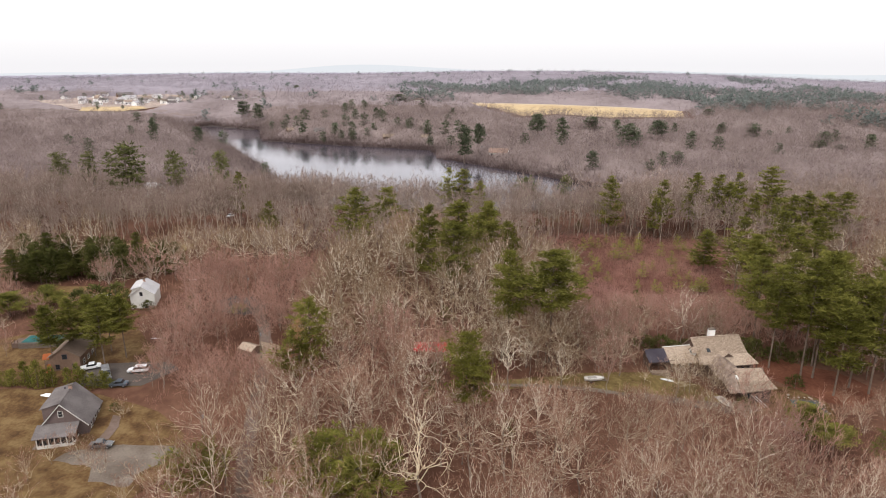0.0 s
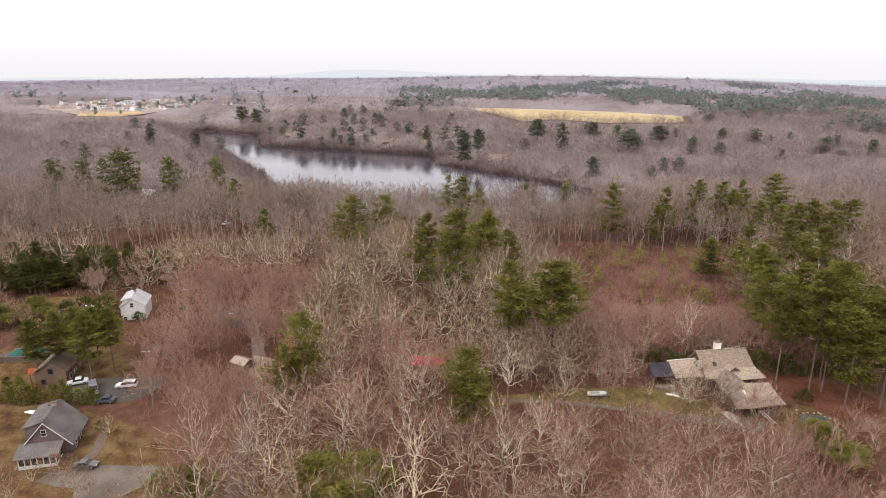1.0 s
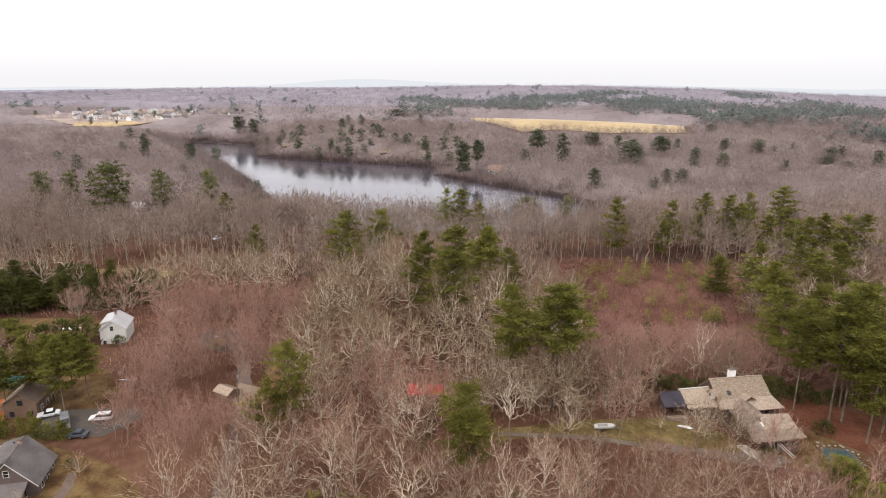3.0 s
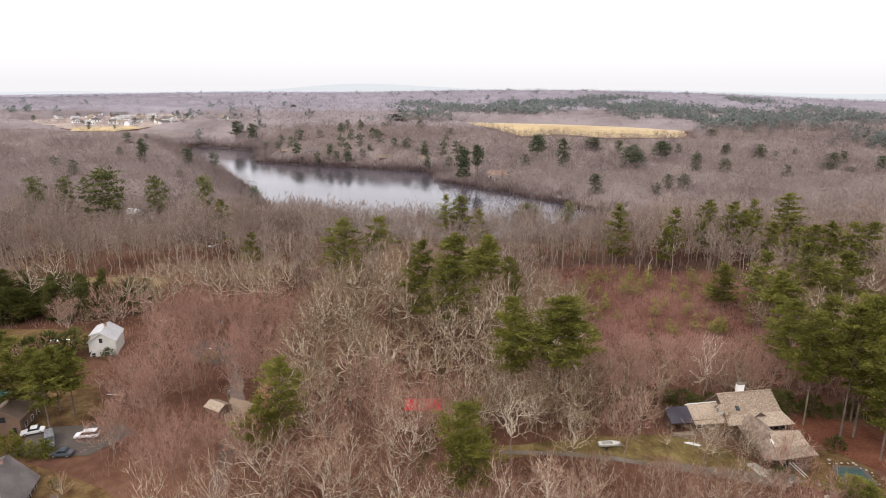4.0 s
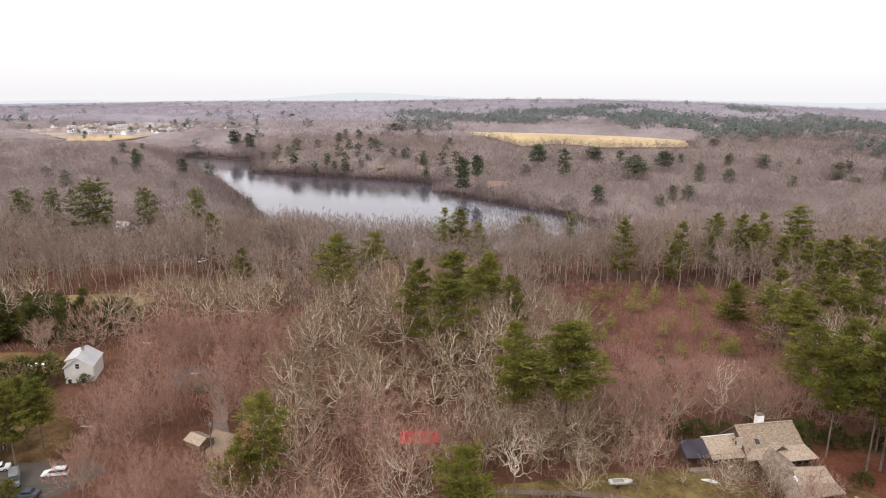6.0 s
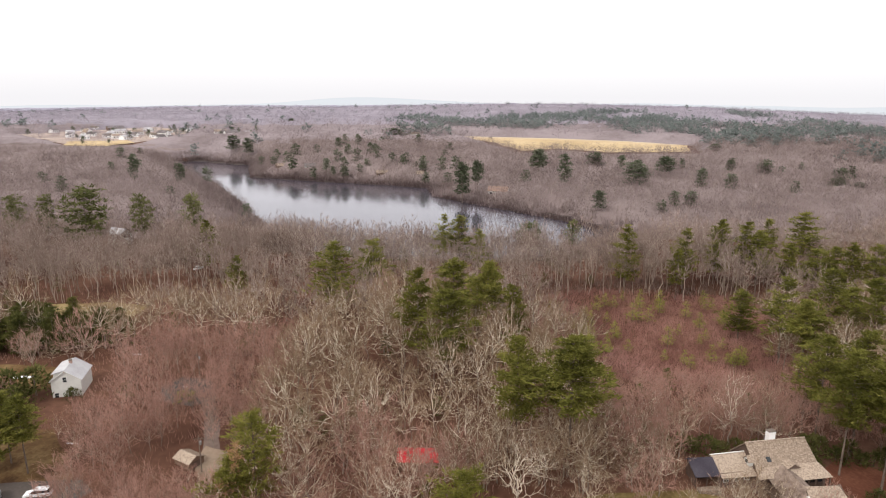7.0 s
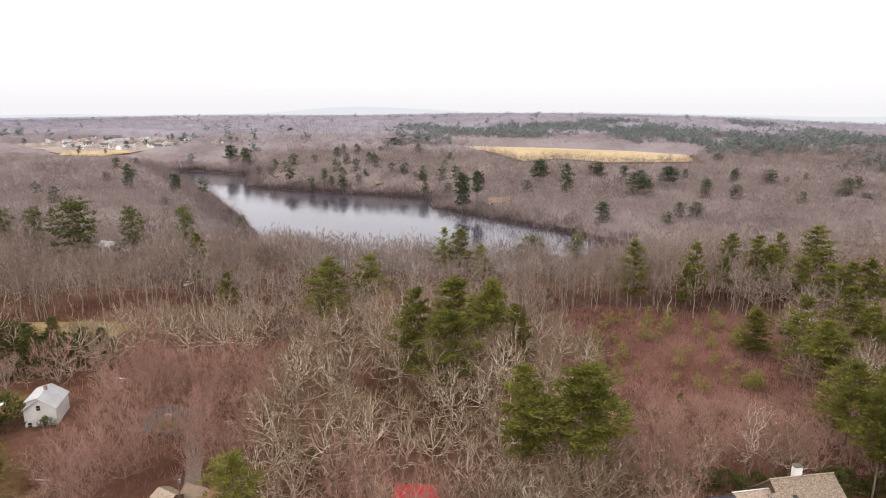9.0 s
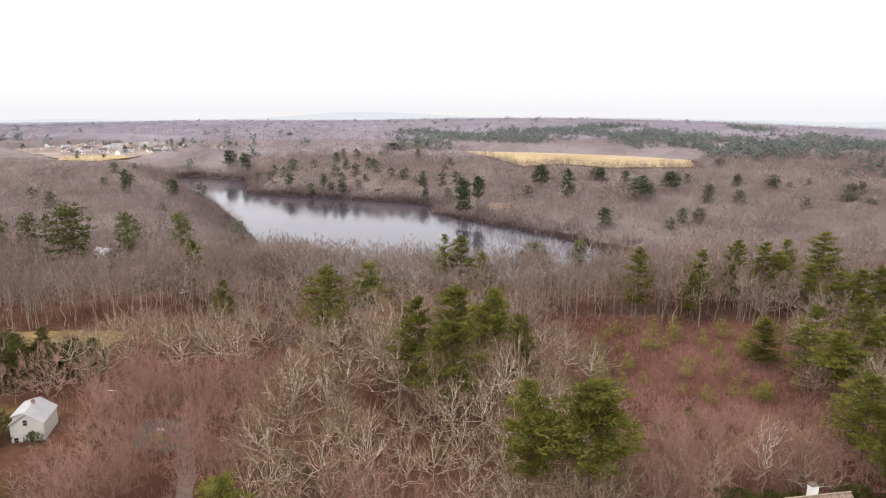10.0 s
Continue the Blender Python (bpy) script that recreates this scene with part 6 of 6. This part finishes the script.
part("hull", bm, M["gelcoat"], boat, "dull off-white hull")
part("cockpit", box(-1.9, 0.7, -0.65, 0.65, 1.3, 1.48, 0.03), M["tarp"], boat, "grey cockpit cover")
part("windscreen", slab([(0.7, -0.6, 1.5), (0.7, 0.6, 1.5), (0.45, 0.5, 1.85), (0.45, -0.5, 1.85)], 0.04), GLASS, boat)
trailer = part("trailer", box(-2.6, 3.9, -0.07, 0.07, 0.38, 0.5), M["galvanised"], boat, "steel trailer")
for s in (-1, 1):
    part("wheel", tube(-1.0, 0.3, s * 0.95 - 0.1, s * 0.95 + 0.1, 0.32, axis="y"), TYRE, trailer)
part("axle", box(-1.08, -0.92, -0.95, 0.95, 0.26, 0.36), M["galvanised"], trailer)


# ---------------------------------------------------------------- vehicles
def car(name, x, y, turn, colour, label, length=4.5, kind="sedan", lift=0.0):
    """A parked vehicle: body shell, glazed cabin, lamps and four wheels."""
    v = thing(name, x, y, gz(x, y) + 0.11 + lift, turn, label, "car" if kind != "van" else "van")
    L, W = length / 2, 0.9
    if kind == "sedan":
        low = [(-L, 0.35), (L, 0.35), (L, 0.7), (L * 0.55, 0.95), (-L * 0.62, 1.0), (-L, 0.85)]
        cab = [(-L * 0.6, 0.98), (L * 0.42, 0.94), (L * 0.15, 1.45), (-L * 0.38, 1.45)]
    elif kind == "estate":
        low = [(-L, 0.4), (L, 0.4), (L, 0.8), (L * 0.55, 1.02), (-L * 0.97, 1.06)]
        cab = [(-L * 0.95, 1.04), (L * 0.5, 1.0), (L * 0.24, 1.58), (-L * 0.82, 1.6)]
    else:
        low = [(-L, 0.45), (L, 0.45), (L, 0.95), (L * 0.62, 1.2), (-L, 1.2)]
        cab = [(-L * 0.98, 1.18), (L * 0.62, 1.18), (L * 0.42, 2.05), (-L * 0.96, 2.1)]
    bm = extrude(low, -W, W)
    bmesh.ops.bevel(bm, geom=bm.edges[:], offset=0.07, segments=2, affect="EDGES")
    body = part("body", bm, colour, v)
    bm = extrude(cab, -W * 0.86, W * 0.86)
    part("cabin", bm, GLASS, v, "dark glazed cabin")
    tops = [p for p in cab if p[1] > 1.3]
    x0, x1, zt = min(p[0] for p in tops), max(p[0] for p in tops), max(p[1] for p in tops)
    part("roof", box(x0 - 0.05, x1 + 0.05, -W * 0.88, W * 0.88, zt - 0.02, zt + 0.06, 0.03), colour, v)
    if kind == "van":
        part("side_panel", box(-L * 0.97, L * 0.15, -W * 0.9, W * 0.9, 1.15, 2.08, 0.04), colour, v)
        rack = part("roof_rack", box(-L * 0.9, L * 0.3, -0.75, -0.69, 2.3, 2.36), M["galvanised"], v, "steel ladder rack")
        part("bar", box(-L * 0.9, L * 0.3, 0.69, 0.75, 2.3, 2.36), M["galvanised"], rack)
        for k in range(4):
            part("bar", box(-L * 0.8 + k * 0.9, -L * 0.8 + k * 0.9 + 0.06, -0.75, 0.75, 2.1, 2.36), M["galvanised"], rack)
    if kind == "estate":
        for s in (-1, 1):
            part("roof_bar", box(-L * 0.7, L * 0.15, s * 0.66 - 0.03, s * 0.66 + 0.03, 1.66, 1.71), M["galvanised"], v, "steel roof bar")
    for sx in (-0.62, 0.62):
        for s in (-1, 1):
            wheel = part("wheel", tube(sx * L, 0.33, s * 0.82 - 0.11, s * 0.82 + 0.11, 0.33, sides=14, axis="y"), TYRE, v)
            part("rim", tube(sx * L, 0.33, s * 0.93 - 0.01, s * 0.93 + 0.015, 0.2, sides=10, axis="y"), RIM, wheel)
    for s in (-1, 1):
        part("headlight", box(L - 0.06, L + 0.02, s * 0.62 - 0.16, s * 0.62 + 0.16, 0.62, 0.78, 0.02), CHROME, v)
        part("tail_light", box(-L - 0.02, -L + 0.05, s * 0.68 - 0.1, s * 0.68 + 0.1, 0.7, 0.86, 0.02), RED_TRIM, v)
    return v


SILVER_CAR = paint("silver_van_paint", (0.30, 0.30, 0.31), 0.3, 0.3, coat=0.4)
WHITE_CAR, GREY_CAR, DARK_CAR = paint("white_car_paint", (0.75, 0.75, 0.76), 0.3, coat=0.5), paint("grey_car_paint", (0.12, 0.12, 0.125), 0.3, 0.4, 0.5), paint("blue_grey_car_paint", (0.10, 0.12, 0.15), 0.3, 0.3, 0.5)
car("grey_car", -70.6, 107.6, 8, GREY_CAR, "dark grey sedan parked on the gravel drive", 4.6)
car("estate_car", -75.2, 134.2, 190, WHITE_CAR, "white estate car parked on the asphalt pad", 4.8, "estate")
car("work_van", -81.9, 132.0, 303, SILVER_CAR, "silver-grey work van with steel ladder rack", 5.4, "van")
car("blue_car", -77.2, 128.4, 186, DARK_CAR, "dark blue-grey car behind the hedge", 4.2)
car("white_car", -87.4, 135.2, 205, WHITE_CAR, "white sedan parked beside the work van", 4.5)
car("white_car", -101.0, 279.5, 75, WHITE_CAR, "white car parked among the trees", 4.6)

# utility poles with crossarm and insulators
pole = thing("utility_pole", -47.8, 143.2, gz(-47.8, 143.2), 10, "weathered wooden utility pole by the lane", "pole", "utility poles")
part("shaft", tube(0, 0, -0.5, 8.2, 0.15, 0.1), M["pine_bark"], pole)
arm = part("crossarm", box(-0.9, 0.9, -0.14, -0.04, 7.5, 7.62), M["pine_bark"], pole)
for px in (-0.8, -0.3, 0.3, 0.8):
    part("insulator", tube(px, -0.09, 7.62, 7.78, 0.045), M["gravel"], arm)
part("transformer", tube(0.3, 0, 6.2, 7.0, 0.2), M["galvanised"], pole, "grey transformer can")
copy_thing(pole, pose(-49.5, 108, gz(-49.5, 108), 0, 0, 5))
copy_thing(pole, pose(-62.5, 181, gz(-62.5, 181), 0, 0, 50))

# old snow left in patches
SNOW = [(-90.2, 124.6, 3.2, 0.8), (-108, 179.5, 2.8, 0.8), (56.5, 141.3, 1.9, 0.5), (-64.8, 177.5, 0.9, 0.3), (-86, 196, 1.4, 0.3), (-77.8, 150.3, 1.5, 0.22)]
for x, y, a, b in SNOW:
    ring = []
    for k in range(16):
        w_ = k * math.pi / 8
        r = 1 + 0.35 * noise.noise((x + 2 * math.cos(w_), y + 2 * math.sin(w_), 0))
        ring.append((x + a * r * math.cos(w_), y + b * r * math.sin(w_)))
    drape("snow_patch", ring, M["snow"], 0.16, "small patch of old melting snow on grass", "snow", 0.0, 1.2)


# ---------------------------------------------------------------- hedges and shrubs
def shrub(height, radius, sprays, blades, size):
    """A dense evergreen: sprays of leaf blades filling an egg."""
    tr = Tree()
    tr.limb([(0, 0, -0.2), (0, 0, height * 0.5), (0, 0, height * 0.9)], [0.08, 0.06, 0.02], 4)
    for _ in range(sprays):
        c, az = rng.uniform(0.02, 1.0), rng.uniform(0, 6.28)
        r = radius * math.sqrt(max(0.0, 1 - (c * 1.0) ** 1.8)) * rng.uniform(0.7, 1.05)
        tuft(tr, np.array((math.cos(az) * r, math.sin(az) * r, c * height)), np.array((math.cos(az) * 0.6, math.sin(az) * 0.6, 0.9)), size, blades, 1, 0.2)
    return tr.arrays()


arbor = [split(shrub(4.0, 1.0, 90, 5, 0.5), "arborvitae", (M["pine_bark"], M["needles"])) for _ in range(3)]
for k in range(16):
    x = -107 + k * 1.85 + rng.uniform(-0.4, 0.4)
    y = 128.3 - 0.03 * (x + 106) + rng.uniform(-0.5, 0.5)
    if 8 < k < 10:
        continue
    s = rng.uniform(0.75, 1.15)
    plant("arborvitae", arbor[k % 3], x, y, "dark green arborvitae in a tall hedge", "shrub", "hedge behind the grey house", sx=s, sz=s * (rng.uniform(1.1, 1.7) if k < 12 else rng.uniform(0.7, 1.3)))
cedar_tree = [split(shrub(9.0, 2.3, 170, 6, 0.9), "cedar", (M["pine_bark"], M["yew"])) for _ in range(3)]
for k in range(22):
    x, y = rng.uniform(-142, -97), rng.uniform(192, 207)
    s = rng.uniform(0.8, 1.3)
    plant("cedar_tree", cedar_tree[k % 3], x, y, "dark dense cedar in a tall windbreak", "tree", "cedars behind the lawn", sx=s, sz=s * rng.uniform(0.9, 1.25))
bush = [split(shrub(2.2, 1.4, 80, 5, 0.4), "bush", (M["pine_bark"], M["yew"])) for _ in range(2)]
for x, y, s, label in ((-73.8, 119.5, 0.8, "dark evergreen bush at the house corner"), (-88.3, 168.6, 1.3, "clipped dark bush at the white house"), (92.5, 147.5, 1.6, "dark evergreen bush beside the pool"),
                       (72.5, 134.0, 1.3, "dark evergreen bush by the terrace"), (-98.5, 170.5, 3.2, "broad dark yew beside the white house"), (-102, 167.5, 3.4, "broad dark yew beside the white house"),
                       (-106, 165.0, 3.2, "broad dark yew beside the lawn"), (-99.0, 163.0, 2.6, "dark evergreen bush beside the lawn"), (-99, 143.5, 1.5, "dark bush beside the playset"), (83, 146, 1.2, "dark evergreen bush by the pool")):
    plant("bush", bush[int(abs(x)) % 2], x, y, label, "shrub", "", sx=s, sz=s)
for k in range(11):
    x, y = 84 + 3.1 * k + rng.uniform(-1, 1), 163.5 - 0.25 * abs(k - 5) + rng.uniform(-1.5, 2.5)
    s = rng.uniform(1.2, 2.2)
    plant("bush", bush[k % 2], x, y, "dark evergreen laurel under tall pines", "shrub", "laurels behind the pine straw", sx=s * 1.1, sz=s)
for k in range(14):
    x, y = 44 + 3.2 * k + rng.uniform(-1.2, 1.2), 157.5 + 2.0 * math.sin(k) + rng.uniform(-1, 2)
    s = rng.uniform(0.9, 1.7)
    plant("bush", bush[k % 2], x, y, "dark evergreen laurel on the wood floor", "shrub", "laurels behind the shingled house", sx=s * 1.3, sz=s)
gold_bush = split(shrub(2.0, 1.3, 60, 5, 0.4), "forsythia", (M["pine_bark"], M["young_pine"]))
plant("bush", gold_bush, -62.4, 171, "mustard-yellow shrub beside the lane", "shrub", "", sx=1.7, sz=1.2)
plant("bush", gold_bush, 12.5, 130.5, "mustard-yellow shrub by the drive", "shrub", "", sx=0.9, sz=0.8)


# ---------------------------------------------------------------- far houses
def far_house(x, y, turn, long, deep, tall, wall, roof, label, group, base=None):
    h = thing("far_house", x, y, (gz(x, y) if base is None else base), turn, label, "house", group)
    part("wall", extrude([(-deep / 2, -2), (deep / 2, -2), (deep / 2, tall), (0, tall + deep * 0.32), (-deep / 2, tall)], -long / 2, long / 2), wall, h)
    for s in (1, -1):
        part("roof", slab([(0, -long / 2 - 0.4, tall + deep * 0.32 + 0.2), (s * (deep / 2 + 0.5), -long / 2 - 0.4, tall - 0.1), (s * (deep / 2 + 0.5), long / 2 + 0.4, tall - 0.1), (0, long / 2 + 0.4, tall + deep * 0.32 + 0.2)], 0.25), roof, h)
    n = max(2, int(long / 4))
    for k in range(n):
        part("window", box(-deep / 2 - 0.06, -deep / 2 + 0.05, -long / 2 + long * (k + 0.5) / n - 0.7, -long / 2 + long * (k + 0.5) / n + 0.7, tall * 0.4, tall * 0.75), GLASS, h)
        part("window", box(deep / 2 - 0.05, deep / 2 + 0.06, -long / 2 + long * (k + 0.5) / n - 0.7, -long / 2 + long * (k + 0.5) / n + 0.7, tall * 0.4, tall * 0.75), GLASS, h)
    for k in (-0.22, 0.22):
        part("window", box(deep * k - 0.6, deep * k + 0.6, -long / 2 - 0.06, -long / 2 + 0.05, tall * 0.4, tall * 0.75), GLASS, h)
    return h


far_house(40, 508, 75, 15, 9, 4.0, M["white"], M["red_shingle"], "lakeside house with white walls and brick-red roof", "houses beyond the pond", base=4.0)
far_house(31, 528, 80, 9, 8, 3.5, M["white"], M["grey_roof"], "lakeside house with white walls and grey roof", "houses beyond the pond", base=4.0)
for x, y, mat, label in ((-165, 662, M["tan_wall"], "small brown lakeside cottage in the trees"), (-135, 655, M["white"], "small white lakeside cottage in the trees"), (-60, 618, M["tan_wall"], "small brown lakeside cottage with pale roof"),
                         (-22, 610, M["grey_wall"], "small grey lakeside cottage in the trees"), (-232, 808, M["white"], "white lakeside cottage at the far inlet")):
    far_house(x, y, rng.uniform(60, 120), 11, 7, 3.2, mat, M["cedar"] if mat is not M["white"] else M["grey_roof"], label, "houses beyond the pond")
TOWN_ROWS = [(-500, 905, 13, 1), (-520, 960, 12, 0), (-478, 925, 11, 1), (-440, 900, 18, 1), (-585, 1060, 14, 0), (-604, 1115, 18, 1), (-560, 1105, 26, 0), (-470, 990, 22, 1), (-425, 985, 20, 0), (-510, 1020, 20, 1),
             (-395, 905, 12, 0), (-375, 890, 12, 0), (-418, 1065, 16, 1), (-352, 1020, 18, 1), (-326, 990, 20, 0), (-300, 985, 14, 1), (-545, 990, 12, 1), (-455, 950, 14, 0), (-575, 1000, 11, 1), (-625, 1040, 12, 0), (-540, 940, 10, 0), (-486, 950, 10, 1), (-462, 915, 9, 1), (-530, 1050, 16, 1), (-490, 1075, 18, 1), (-440, 1030, 16, 1), (-420, 940, 9, 1), (-505, 985, 10, 1), (-568, 1035, 12, 1)]
for k, (x, y, long, white) in enumerate(TOWN_ROWS):
    far_house(x, y, 60 + 37 * (k % 4), long, 8 if long < 20 else 11, 4.4, M["bright"] if white or k % 3 else M["tan_wall"], (M["white_roof"], M["cedar"], M["gravel"])[k % 3] if white else M["grey_roof"], "village building with white walls and weathered roof" if white else "village building with a grey roof", "village buildings")
for k, (x, y) in enumerate(((-48, 985), (92, 990), (118, 985), (70, 1000))):
    far_house(x, y, 85 + 9 * k, 14 + 4 * (k % 2), 8, 3.2, M["white"] if k != 2 else M["tan_wall"], M["gravel"], "low farm building with a grey roof by the field", "farm buildings by the field")
far_house(-163, 338, 70, 9, 6.5, 4.0, M["white"], M["white_roof"], "white house glimpsed among tall pines", "", base=gz(-163, 338) + 2.5)
